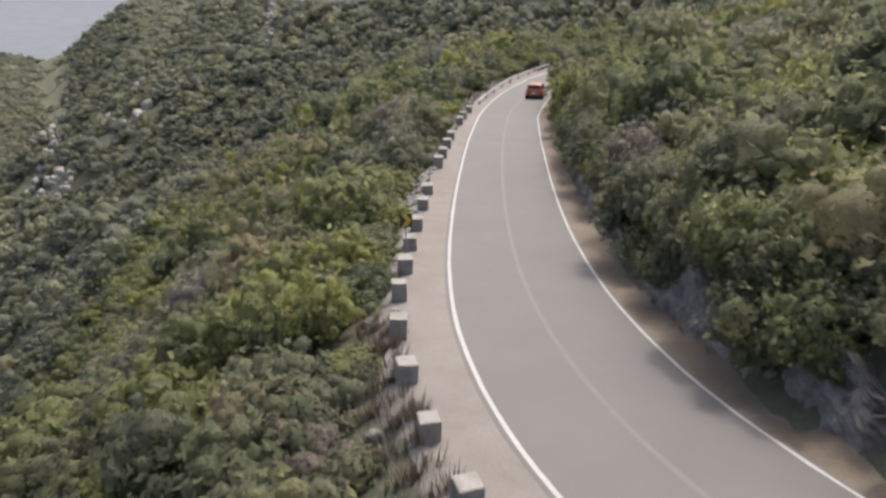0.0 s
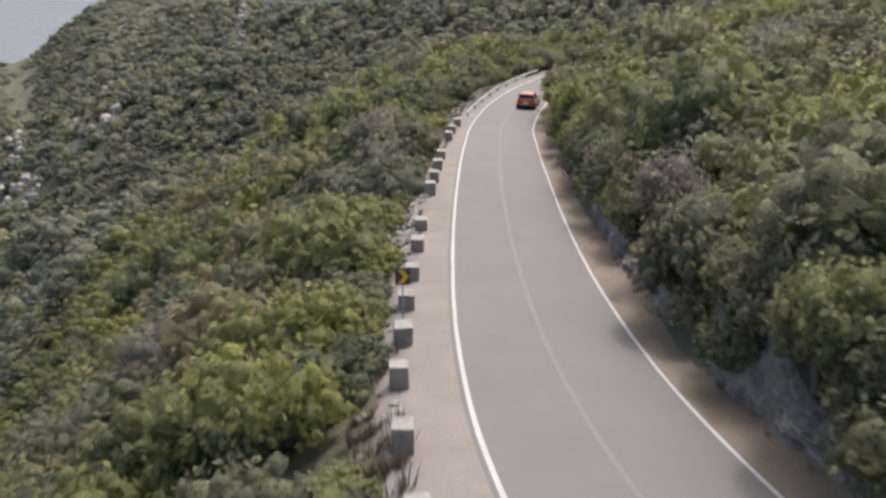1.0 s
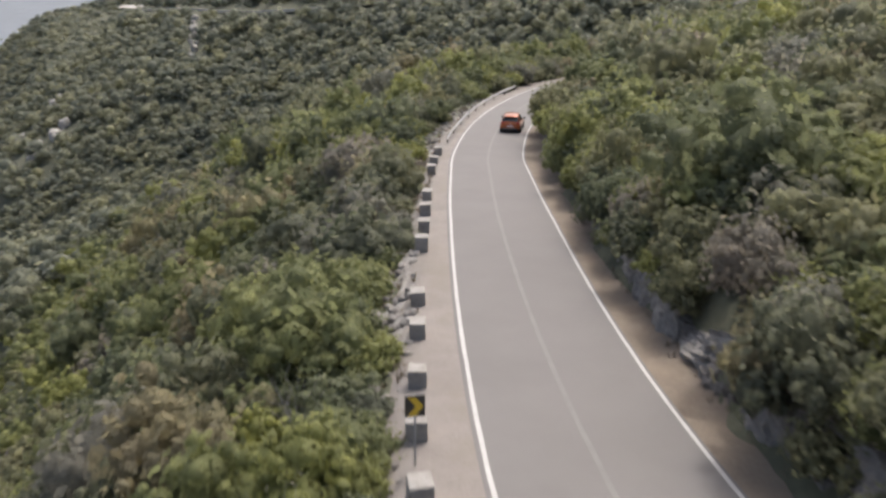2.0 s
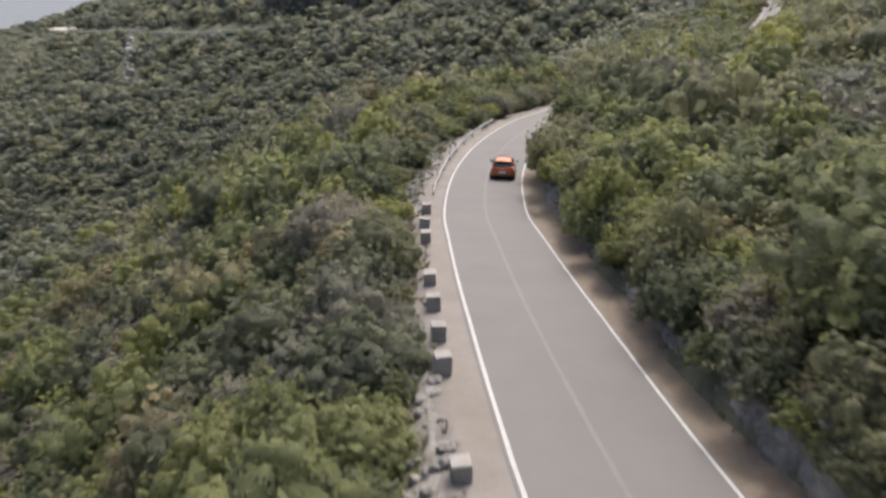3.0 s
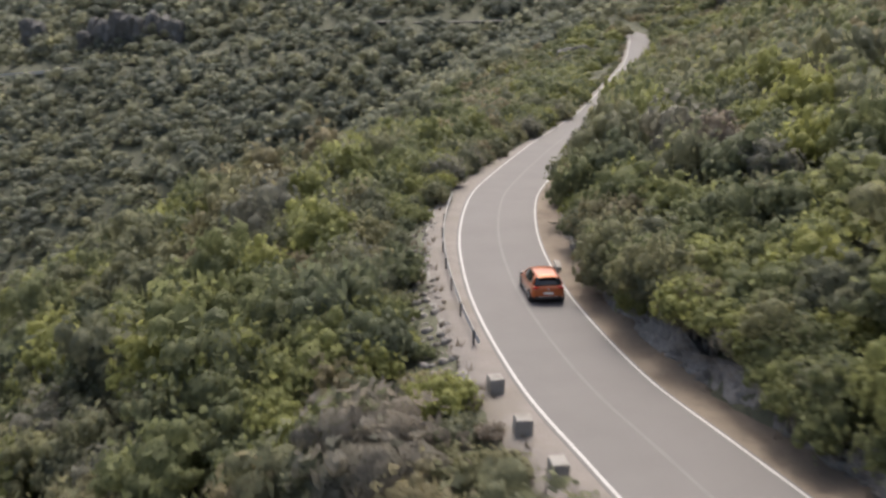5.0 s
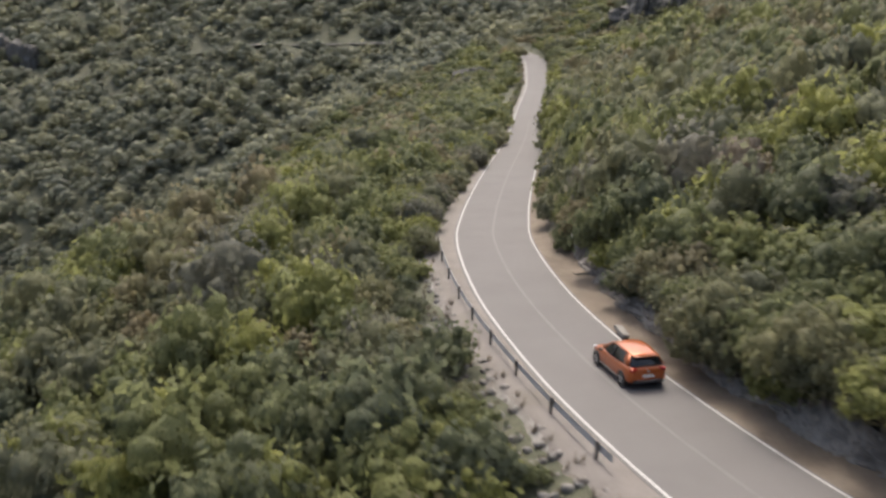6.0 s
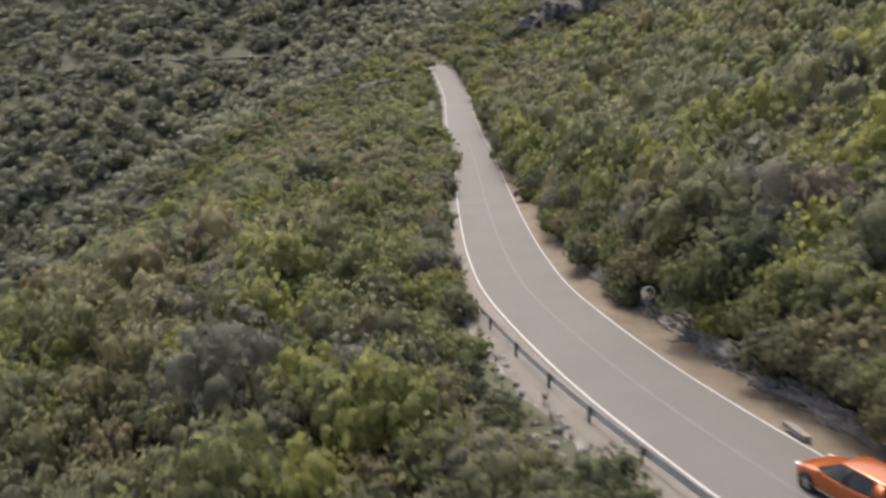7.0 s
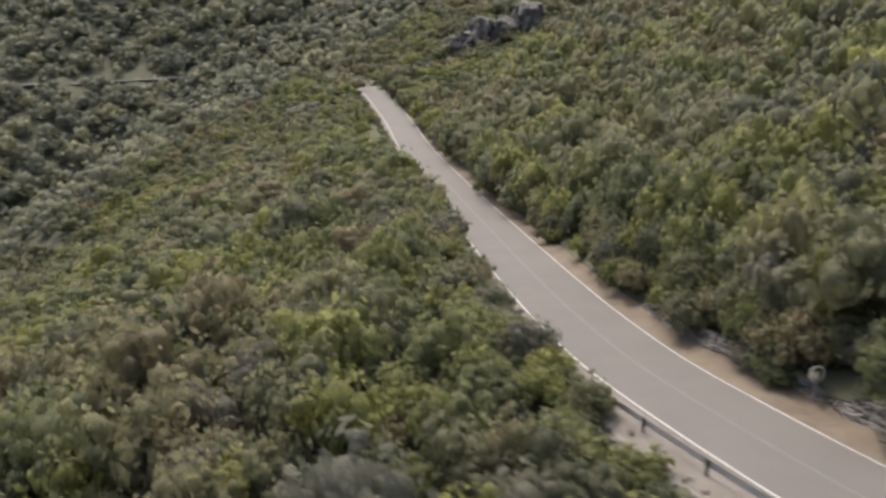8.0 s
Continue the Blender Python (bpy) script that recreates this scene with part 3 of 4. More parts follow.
# scrub farther up and down the slopes
mx, my = jitter(-110, 240, -22, 330, 4.2)
mi, md = road_frame(mx, my)
me_ = clear_of_road(mi, md)
sel = (me_ > np.where((md < 0) & (my > 205) & (my < 280), 3.0, 0.4)) & ((me_ >= np.where(md > 0, 24, 40)) | (my >= 172) | (my < 2) | (mx <= -60) | (mx >= 60)) & (me_ < np.where(md > 0, 120, 95))
sel &= ((np.arctan2(mx - 8, my + 12) > -0.66) | ((mx > -84) & (my < 100))) & ((np.arctan2(mx + 17, my - 60) < 1.45) | ((mx < 96) & (my < 130)))
mx, my, md = mx[sel], my[sel], md[sel]
mz = height(mx, my)
mid_protos = [crown(200 + j, 5, 6, 0.2, 30, 0.14) for j in range(6)]
mspec = np.sin(mx * 0.13 + 1.7 * np.sin(my * 0.07)) + rng.normal(0, 0.7, len(mx))
mrows = [[], []]
for n in range(len(mx)):
    mrows[int(mspec[n] > (-0.35 if md[n] > 0 else 0.2))].append((mx[n], my[n], mz[n] - 0.2, rng.uniform(2.2, 4.0), rng.uniform(0.8, 1.2) * (1.5 if md[n] > 0 and my[n] < 230 else 1.0), rng.uniform(0, 6.28), rng.randint(6)))
scatter("slope_scrub", mid_protos, mrows[0], M_GREEN, "dense green evergreen scrub covering the slope", "scrub")
scatter("slope_oak_scrub", mid_protos, mrows[1], M_OLIVE, "dull olive evergreen oak scrub covering the slope", "scrub")

# bare rock among the far woods: places and sizes
PALE_ROCK = [(-267, 655, 9), (-255, 630, 8), (-231, 572, 9), (-216, 545, 8), (-255, 593, 8), (-237, 560, 9), (-210, 630, 7), (-191, 578, 8), (-217, 705, 6), (-200, 653, 8), (-178, 587, 9)]
GULLY = [(-107 + 0.56 * k + 1.8 * math.sin(k * 1.9), 698 - 4.4 * k, 2.6 + 1.4 * math.sin(k * 2.7)) for k in range(20)]
CLEARINGS = [(x, y, r * 1.35) for x, y, r in PALE_ROCK] + [(x, y, 6) for x, y, r in GULLY] + [(-184, 893, 18)]

# woods on the far side of the valley, their haze painted into the leaf colour
far_rows = []
for lo, hi, step in ((95, 260, 5.4), (260, 520, 6.7), (520, 1120, 9.4)):
    fx, fy = jitter(-640, 620, 60, 1080, step)
    rr, aa = np.hypot(fx + 8, fy - 40), np.degrees(np.arctan2(fx + 8, fy - 40))
    fi, fd = road_frame(fx, fy)
    fe = clear_of_road(fi, fd)
    amax = np.where(rr < 320, 72, np.where(rr < 520, 50, 34))
    ok = (rr > lo) & (rr <= hi) & (aa > -40) & (aa < amax) & (fe > np.where(fd > 0, 1.2, np.where(fy > 600, 9.0, 0.6))) & ~((fe < np.where(fd > 0, 114, 86)) & (fy < 330)) & (np.abs(fd) < np.where(fd > 0, 260, 640))
    for ox, oy, orad in CLEARINGS:
        ok &= np.hypot(fx - ox, fy - oy) > orad
    fx, fy = fx[ok], fy[ok]
    fz = height(fx, fy)
    for x, y, z in zip(fx, fy, fz):
        s = step * rng.uniform(0.62, 1.08)
        far_rows.append((x, y, z - 0.3, s, rng.uniform(0.7, 1.15), rng.uniform(0, 6.28), rng.randint(6)))
far_protos = [crown(300 + j, 3, 2, 0.28, 8, 0.22, lift=0.1) for j in range(6)]
scatter("valley_woods", far_protos, far_rows, M_FAR_HAZE, "dark evergreen woods covering the far valley side, haze tint in the leaf colour", "woods")

# woods on the ridge by the sea; the haze is only their leaf tint
dx, dy = jitter(-1100, 100, 640, 1700, 12.0)
dq, da = np.hypot(dx, dy), np.degrees(np.arctan2(dx, dy))
ok = (dq > np.interp(da, [-24, -14, -12.6], [800, 880, 960])) & (dq < 1500) & (da > -36) & (da < 2)
dx, dy = dx[ok], dy[ok]
dz = height(dx, dy)
scatter("distant_woods", far_protos, [(x, y, z - 5.0, 10 * rng.uniform(1.1, 1.6), 0.75, rng.uniform(0, 6.28), rng.randint(6)) for x, y, z in zip(dx, dy, dz) if z > -295], M_FAR_HAZE, "evergreen woods on the far ridge by the sea, haze tint in the leaf colour", "woods")


# dry grass on the outer shoulder and along the verges
def tufts(rows, seed):
    r = np.random.RandomState(seed)
    V, T, n = [], [], 0
    for x, y, z, size in rows:
        for _ in range(14):
            a, lean = r.uniform(0, 6.28), r.uniform(0.1, 0.6)
            c, s_ = math.cos(a), math.sin(a)
            h, o = size * r.uniform(0.6, 1.2), r.uniform(0, 0.5) * size
            w = 0.018 + 0.012 * r.uniform()
            p = np.array([x + o * c, y + o * s_, z])
            V += [p + (-s_ * w, c * w, 0), p + (s_ * w, -c * w, 0), p + (c * lean * h, s_ * lean * h, h)]
            T.append((n, n + 1, n + 2))
            n += 3
    return np.array(V), np.array(T)


rows = []
for _ in range(620):
    y = rng.uniform(10, 120)
    left = rng.uniform() < 0.75
    if left and rng.uniform() < 0.5:
        y = rng.uniform(13, 31)
    i = int(np.searchsorted(ROAD[:, 1], y))
    o = -(HALF[i] + VERGE_L[i] + rng.uniform(-0.35, 1.3)) if left else HALF[i] + VERGE_R[i] + rng.uniform(-0.25, 0.3)
    q = ROAD[i] + RIGHT[i] * o
    z = float(height(np.array([q[0]]), np.array([q[1]]))[0]) if o < -(HALF[i] + VERGE_L[i]) else ROADZ[i] - 0.06
    rows.append((q[0], q[1], z, rng.uniform(0.2, 0.5) * (1.5 if left and y < 30 else 1.0)))
tv, tt = tufts(rows, 3)
tagged(new("dry_grass", big_mesh("dry_grass", tv, np.zeros((0, 4), int), tt, M_STRAW)), "straw-coloured dry grass tufts along the road edge", "grass", kind="stuff")


def dead_shrub(x, y, z, size, seed):
    """Bare grey twigs of a dead bush."""
    r = random.Random(seed)
    bm = bmesh.new()
    for _ in range(16):
        a, t = r.uniform(0, 6.28), r.uniform(0.15, 0.75)
        p = Vector((0, 0, -0.1))
        d = Vector((math.cos(a) * math.sin(t), math.sin(a) * math.sin(t), math.cos(t)))
        rad = 0.022
        for k in range(3):
            q = p + d * size * r.uniform(0.28, 0.42)
            for branch in ((p, q, rad, rad * 0.6), (q, q + (d + Vector((r.uniform(-1, 1), r.uniform(-1, 1), r.uniform(-0.2, 0.8)))).normalized() * size * 0.3, rad * 0.55, 0.003)):
                tmp = rod_bm(*branch, 5)
                me = bpy.data.meshes.new("tmp")
                tmp.to_mesh(me)
                tmp.free()
                bm.from_mesh(me)
                bpy.data.meshes.remove(me)
            d = (d + Vector((r.uniform(-0.4, 0.4), r.uniform(-0.4, 0.4), r.uniform(-0.1, 0.3)))).normalized()
            p, rad = q, rad * 0.6
    ob = new("dead_shrub", finish(bm, "dead_shrub", M_TWIG))
    ob.location = (x, y, z)
    tagged(ob, "bare grey twigs of a dead shrub on the slope", "dead shrub", "dead shrubs")


M_TWIG = speckled("dead_wood", (0.20, 0.185, 0.175), (0.34, 0.32, 0.30), 3.0, 22.0, 0.9, 0.6, 0.01)
for n, (x, y) in enumerate(((-3.4, 35), (-3.9, 43.5), (-3.0, 57.4), (-4.4, 58.5), (-3.6, 62.1), (-5.4, 61), (-2.0, 66.7), (-6.5, 41.5), (-8, 52.5), (4.0, 104.5), (3.5, 100.2), (1.5, 108), (15, 74.5), (14.2, 54), (16.5, 94), (20.9, 131.0), (21.2, 132.2))):
    dead_shrub(x, y, float(height(np.array([x]), np.array([y]))[0]) + 0.5, 1.9, n)


# ---- stone blocks along the outer edge ----
BLOCKS = [(1.24, 17.7), (0.38, 21.2), (-0.28, 24.9), (-0.58, 28.6), (-0.6, 32.9), (-0.45, 36.6), (-0.21, 40.3), (0.09, 44.0), (0.49, 48.5),
          (0.81, 52.3), (1.58, 60.0), (2.0, 63.4), (2.47, 67.3), (2.92, 71.2), (4.0, 79.5), (4.47, 83.2), (5.28, 87.4)]


def stone_block(x, y, seed):
    r = random.Random(int(seed))
    i, _ = road_frame([x], [y])
    a = -math.atan2(TAN[i[0], 0], TAN[i[0], 1])
    w, l, h = 0.62 + r.uniform(-0.04, 0.04), 0.66 + r.uniform(-0.05, 0.05), 1.03 + r.uniform(-0.05, 0.03)
    bm = box_bm(w, l, h, (0, 0, h / 2), 0.0)
    bmesh.ops.subdivide_edges(bm, edges=bm.edges[:], cuts=3, use_grid_fill=True)
    for v in bm.verts:
        q = v.co * 2.3 + Vector((seed * 3.1, 0, 0))
        v.co += Vector((noise.noise(q), noise.noise(q + Vector((9, 0, 0))), noise.noise(q + Vector((0, 9, 0))))) * 0.028
    bmesh.ops.bevel(bm, geom=[e for e in bm.edges if e.calc_face_angle(0) > 0.9], offset=0.022, segments=2, affect="EDGES")
    ob = new("stone_block", finish(bm, "stone_block", M_BLOCK))
    ob.matrix_basis = pose(x, y, float(ROADZ[i[0]]) - 0.31, r.uniform(-2, 2), r.uniform(-2, 2), math.degrees(a) + r.uniform(-6, 6))
    return tagged(ob, "squared pale stone guard block on the gravel shoulder", "guard stone", "guard stones along the outer edge")


for n, (x, y) in enumerate(BLOCKS):
    stone_block(x, y, n)


# ---- guard rail ----
def guard_rail():
    rail = new("guard_rail")
    y0, y1 = 90.2, 123.0
    a, b = np.searchsorted(ROAD[:, 1], y0), np.searchsorted(ROAD[:, 1], y1)
    ids = np.arange(a, b + 1)
    off = -(HALF[ids] + np.interp(ROAD[ids, 1], [91, 99, 110, 124], [1.05, 1.0, 1.2, 1.5]))
    p = ROAD[ids] + RIGHT[ids] * off[:, None]
    tops = ROADZ[ids] + 0.66
    prof = [(0.0, 0.0), (0.03, -0.03), (0.075, -0.075), (0.03, -0.13), (0.0, -0.155), (0.03, -0.18), (0.075, -0.235), (0.03, -0.28), (0.0, -0.31)]
    v = [(*(p[i] + RIGHT[ids[i]] * (0.05 + u)), tops[i] + w) for i in range(len(ids)) for u, w in prof]
    v2 = [(*(p[i] + RIGHT[ids[i]] * (0.046 + u)), tops[i] + w) for i in range(len(ids)) for u, w in prof]
    n = len(v)
    q = grid_quads(len(ids), len(prof))
    beam = new("beam", big_mesh("beam", np.array(v + v2), np.vstack([q, q[:, ::-1] + n]), np.zeros((0, 3), int), M_GALV))
    beam.parent = rail
    tagged(beam, "pale corrugated steel beam")
    for k in range(1, len(ids), 4):
        c, z = p[k], tops[k]
        t = Matrix.Rotation(-math.atan2(TAN[ids[k], 0], TAN[ids[k], 1]), 4, "Z")
        part("post", box_bm(0.10, 0.13, 1.05, (c[0], c[1], z - 0.45), 0.012, t), M_POST, rail, "dark weathered post")
        q0 = p[k] + RIGHT[ids[k]] * 0.05
        part("spacer", box_bm(0.10, 0.10, 0.2, (q0[0], q0[1], z - 0.15), 0.008, t), M_GALV, rail)
    return tagged(rail, "galvanised steel crash barrier on dark posts", "guard rail")


guard_rail()

# ---- chevron sign ----
M_BLACK = speckled("sign_black", (0.030, 0.026, 0.022), (0.055, 0.048, 0.04), 4.0, 30.0, 0.5, 0.1, 0.002)
M_YELLOW = speckled("sign_yellow", (0.62, 0.40, 0.02), (0.72, 0.48, 0.03), 3.0, 20.0, 0.45, 0.05, 0.001)


def chevron_sign(x, y, zg, top):
    s = new("chevron_sign")
    part("post", rod_bm((0, 0.03, -0.1), (0, 0.03, top), 0.032), M_GALV, s, "grey steel post")
    b = part("board", box_bm(0.56, 0.025, 0.66, (0, 0, top - 0.33), 0.01), M_BLACK, s, "black square board")
    bm = bmesh.new()
    pts = [(-0.20, 0.28), (0.02, 0.28), (0.24, 0.0), (0.02, -0.28), (-0.20, -0.28), (0.02, 0.0)]
    vs = [bm.verts.new((u, -0.018, top - 0.33 + w)) for u, w in pts]
    vb = [bm.verts.new((u, -0.0135, top - 0.33 + w)) for u, w in pts]
    bm.faces.new([vs[0], vs[1], vs[2], vs[5]])
    bm.faces.new([vs[5], vs[2], vs[3], vs[4]])
    for i in range(6):
        j = (i + 1) % 6
        bm.faces.new([vs[j], vs[i], vb[i], vb[j]])
    bmesh.ops.recalc_face_normals(bm, faces=bm.faces)
    c = part("chevron", bm, M_YELLOW, b, "yellow arrow pointing along the bend")
    s.matrix_basis = pose(x, y, zg, 0, 0, 4)
    return tagged(s, "black road sign with a yellow chevron on a steel post", "road sign")


chevron_sign(-0.4, 38.6, float(road_z(38.6)) - 0.05, 2.25)

# ---- traffic mirror ----
M_MIRROR, _t, _b = material("mirror_glass", 0.12, 1.0)
_b.inputs["Base Color"].default_value = (0.85, 0.87, 0.9, 1)
M_RIM = speckled("mirror_rim", (0.55, 0.55, 0.55), (0.72, 0.71, 0.70), 4.0, 25.0, 0.5, 0.1, 0.002)


def traffic_mirror(x, y, zg):
    s = new("traffic_mirror")
    part("post", rod_bm((0, 0.07, -0.1), (0, 0.07, 2.55), 0.035), M_GALV, s, "grey steel post")
    def disc(r0, depth, bulge, name, mat, label):
        bm = bmesh.new()
        rings = []
        for k in range(7):
            u = k / 6
            rings.append([bm.verts.new((r0 * u * math.cos(a), -bulge * (1 - u * u) - depth, 2.2 + r0 * u * math.sin(a))) for a in (2 * math.pi * j / 32 for j in range(32))] if k else [bm.verts.new((0, -bulge - depth, 2.2))])
        for k in range(6):
            for j in range(32):
                j2 = (j + 1) % 32
                if k == 0:
                    bm.faces.new([rings[0][0], rings[1][j], rings[1][j2]])
                else:
                    bm.faces.new([rings[k][j], rings[k + 1][j], rings[k + 1][j2], rings[k][j2]])
        bmesh.ops.recalc_face_normals(bm, faces=bm.faces)
        return part(name, bm, mat, s, label, True)
    disc(0.36, 0.015, 0.07, "mirror", M_MIRROR, "convex round mirror glass")
    bm = bmesh.new()
    rr = [(0.355, -0.02), (0.40, -0.035), (0.42, 0.0), (0.40, 0.03), (0.3, 0.05), (0.0, 0.055)]
    ring = [[bm.verts.new((r * math.cos(2 * math.pi * j / 32), w, 2.2 + r * math.sin(2 * math.pi * j / 32))) for j in range(32)] for r, w in rr]
    for k in range(len(rr) - 1):
        for j in range(32):
            bm.faces.new([ring[k][j], ring[k + 1][j], ring[k + 1][(j + 1) % 32], ring[k][(j + 1) % 32]])
    bmesh.ops.recalc_face_normals(bm, faces=bm.faces)
    part("rim", bm, M_RIM, s, "pale plastic rim and back", True)
    s.matrix_basis = pose(x, y, zg, 0, 0, -32)
    return tagged(s, "round convex traffic mirror on a thin post by the verge", "traffic mirror")


traffic_mirror(24.85, 117.7, -12.55)


# ---- loose stones ----
def stone_bm(seed, sx, sy, sz, sub=2):
    bm = bmesh.new()
    bmesh.ops.create_icosphere(bm, subdivisions=sub, radius=0.5)
    for v in bm.verts:
        n = noise.noise(v.co * 2.1 + Vector((seed * 7.3, 1.0, 2.0))) + 0.5 * noise.noise(v.co * 5.0 + Vector((seed, 5, 1)))
        c = v.co * (1 + 0.45 * n)
        m = max(abs(c.x), abs(c.y), abs(c.z))
        v.co = c.lerp(c * (0.5 / m), 0.4)
    bmesh.ops.scale(bm, vec=(sx, sy, sz), verts=bm.verts)
    return bm


stone_meshes = [finish(stone_bm(s, 1, 0.8, 0.7), "stone", M_PALE if s % 2 else M_ROCK) for s in range(8)]


def stones(count, y0, y1, d0, d1, r0, r1, seed, label, group, zoff):
    r = random.Random(int(seed))
    for _ in range(count):
        y = r.uniform(y0, y1)
        d = r.uniform(d0, d1)
        i = int(np.searchsorted(ROAD[:, 1], y))
        q = ROAD[i] + RIGHT[i] * (d + (-(HALF[i] + VERGE_L[i]) if d1 <= 1.2 and zoff == "L" else HALF[i] + VERGE_R[i]))
        s = r.uniform(r0, r1)
        z = max(float(height(np.array([q[0]]), np.array([q[1]]))[0]), ROADZ[i] - 0.6 if zoff == "L" else -999) + s * 0.12
        ob = new("rock", stone_meshes[r.randrange(8)])
        ob.matrix_basis = pose(q[0], q[1], z, r.uniform(-25, 25), r.uniform(-25, 25), r.uniform(0, 360)) @ Matrix.Diagonal((s, s, s * r.uniform(0.7, 1.1), 1))
        tagged(ob, label, "rock", group)


stones(50, 48.5, 60, -1.5, 0.35, 0.15, 0.7, 1, "pale broken limestone rock on the crumbling shoulder edge", "rubble on the outer edge", "L")
stones(110, 88.5, 101, -2.0, 0.1, 0.12, 0.5, 2, "pale broken limestone rock on the crumbling shoulder edge", "rubble on the outer edge", "L")
stones(90, 101, 123, -1.6, 0.3, 0.12, 0.45, 3, "pale broken limestone rock below the crash barrier", "rubble on the outer edge", "L")
stones(70, 15, 48, -1.1, 0.3, 0.12, 0.5, 4, "pale broken limestone rock on the crumbling shoulder edge", "rubble on the outer edge", "L")
stones(34, 19, 99, 0.0, 0.7, 0.25, 0.8, 5, "grey limestone boulder at the foot of the cut bank", "boulders under the bank", "R")
stones(24, 105, 119, 0.1, 0.8, 0.25, 0.8, 6, "grey limestone boulder at the foot of the cut bank", "boulders under the bank", "R")


# ---- bare rock on the far slopes ----
M_CHALK = speckled("bleached_rock", (0.24, 0.222, 0.198), (0.50, 0.47, 0.425), 0.3, 1.6, 0.9, 1.0, 0.4, stain=(0.17, 0.155, 0.13))
M_CLIFF = speckled("cliff_rock", (0.10, 0.092, 0.082), (0.215, 0.2, 0.182), 0.25, 1.6, 0.9, 1.0, 0.4)
chalk = [finish(stone_bm(40 + k, 1, 0.8, 0.75, 3), "outcrop", M_CHALK) for k in range(4)]
cliff = [finish(stone_bm(60 + k, 1, 0.8, 0.9, 4), "outcrop", M_CLIFF) for k in range(4)]
for k, me in enumerate(cliff):
    for v in me.vertices:
        q = Vector((v.co.x * 7.0, v.co.y * 7.0, v.co.z * 1.6 + k * 5))
        f = 1.0 + 0.35 * noise.noise(q) - 0.25 * abs(noise.noise(q * 2.2))
        v.co.x, v.co.y = v.co.x * f, v.co.y * f
rr = random.Random(5)


def outcrop(x, y, w, h, meshes, label, group):
    z = float(height(np.array([x]), np.array([y]))[0])
    ob = new("rock_outcrop", meshes[rr.randrange(4)])
    ob.matrix_basis = pose(x, y, z + h * 0.2, rr.uniform(-12, 12), rr.uniform(-12, 12), rr.uniform(0, 360)) @ Matrix.Diagonal((w, w, h, 1))
    tagged(ob, label, "rock", group)


for x, y, r in PALE_ROCK:
    for k in range(9):
        outcrop(x + rr.uniform(-3, 3), y + rr.uniform(-13, 13), r * rr.uniform(0.3, 0.85), r * rr.uniform(0.5, 1.2), chalk, "bleached limestone outcrop among far woods", "far outcrops")
for x, y, r in GULLY:
    outcrop(x + rr.uniform(-1, 1), y, r * rr.uniform(0.9, 1.6), r * rr.uniform(0.8, 2.0), chalk, "bleached limestone outcrop in a far gully", "far outcrops")
for x, y, w, h in ((158, 268, 10, 9), (161, 264, 9, 11), (163, 258, 8, 8), (165, 254, 9, 12), (167, 271, 9, 8), (156, 273, 7, 6), (-8, 622, 11, 20), (-3, 623, 10, 26), (3, 617, 12, 23), (10, 613, 10, 28), (16, 607, 11, 24), (21, 599, 9, 21), (27, 592, 11, 26), (33, 586, 9, 20), (39, 576, 10, 17), (-38, 683, 12, 22), (-33, 674, 10, 18),
                   (-8.5, 153, 4.5, 5), (-7, 156.5, 4, 4.5), (-9.5, 149.5, 3.5, 4), (118, 288, 6, 6), (121, 285, 5, 5)):
    outcrop(x, y, w, h, cliff, "dark grey rock crag rising out of the scrub", "crags")

_z = float(road_z(896))
lay_by = new("lay_by", finish(stone_bm(77, 30, 22, 2.2, 3), "lay_by", M_CHALK))
lay_by.location = (-189, 898, _z)
tagged(lay_by, "bare bleached lay-by on the far bend", "lay-by", kind="structure")

# ---- parapet of the road across the valley ----
M_LIMEWASH = speckled("limewashed_masonry", (0.47, 0.42, 0.35), (0.66, 0.61, 0.52), 0.3, 2.0, 0.9, 0.5, 0.1)
PAR = ribbon("parapet_wall", M_LIMEWASH, [-HALF - 0.9, -HALF - 0.9, -HALF - 0.5, -HALF - 0.5], [-1.2, 0.75, 0.75, -0.2], 600, 880, smooth=False)
tagged(new("parapet_wall", PAR), "low pale stone parapet of the road across the valley", "wall", kind="structure")

# ---- fallen branch by the mirror ----
bm = bmesh.new()
for a, c, r0, r1 in (((0, 0, 0.08), (0.6, 0.1, 0.12), 0.07, 0.06), ((0.6, 0.1, 0.12), (1.25, -0.06, 0.09), 0.06, 0.035), ((0.6, 0.1, 0.12), (0.95, 0.4, 0.2), 0.035, 0.012), ((0, 0, 0.08), (-0.3, 0.2, 0.1), 0.05, 0.02)):
    tmp = rod_bm(a, c, r0, r1, 8)
    me = bpy.data.meshes.new("tmp")
    tmp.to_mesh(me)
    tmp.free()
    bm.from_mesh(me)
    bpy.data.meshes.remove(me)
log = new("fallen_branch", finish(bm, "fallen_branch", M_BARK))
log.matrix_basis = pose(21.5, 113.2, float(road_z(111.6)) + 0.05, 0, 0, -38)
tagged(log, "broken brown branch lying on the dirt verge", "branch")

# ---- stone slab on the verge ----
bm = box_bm(0.36, 1.35, 0.2, (0, 0, 0.08), 0.0)
bmesh.ops.subdivide_edges(bm, edges=bm.edges[:], cuts=3, use_grid_fill=True)
for v in bm.verts:
    v.co += Vector((noise.noise(v.co * 3), noise.noise(v.co * 3 + Vector((7, 0, 0))), noise.noise(v.co * 3 + Vector((0, 7, 0))))) * 0.03
slab = new("kerb_slab", finish(bm, "kerb_slab", M_PALE))
slab.matrix_basis = pose(16.7, 103.3, float(road_z(102.4)) - 0.02, 0, 2, -22)
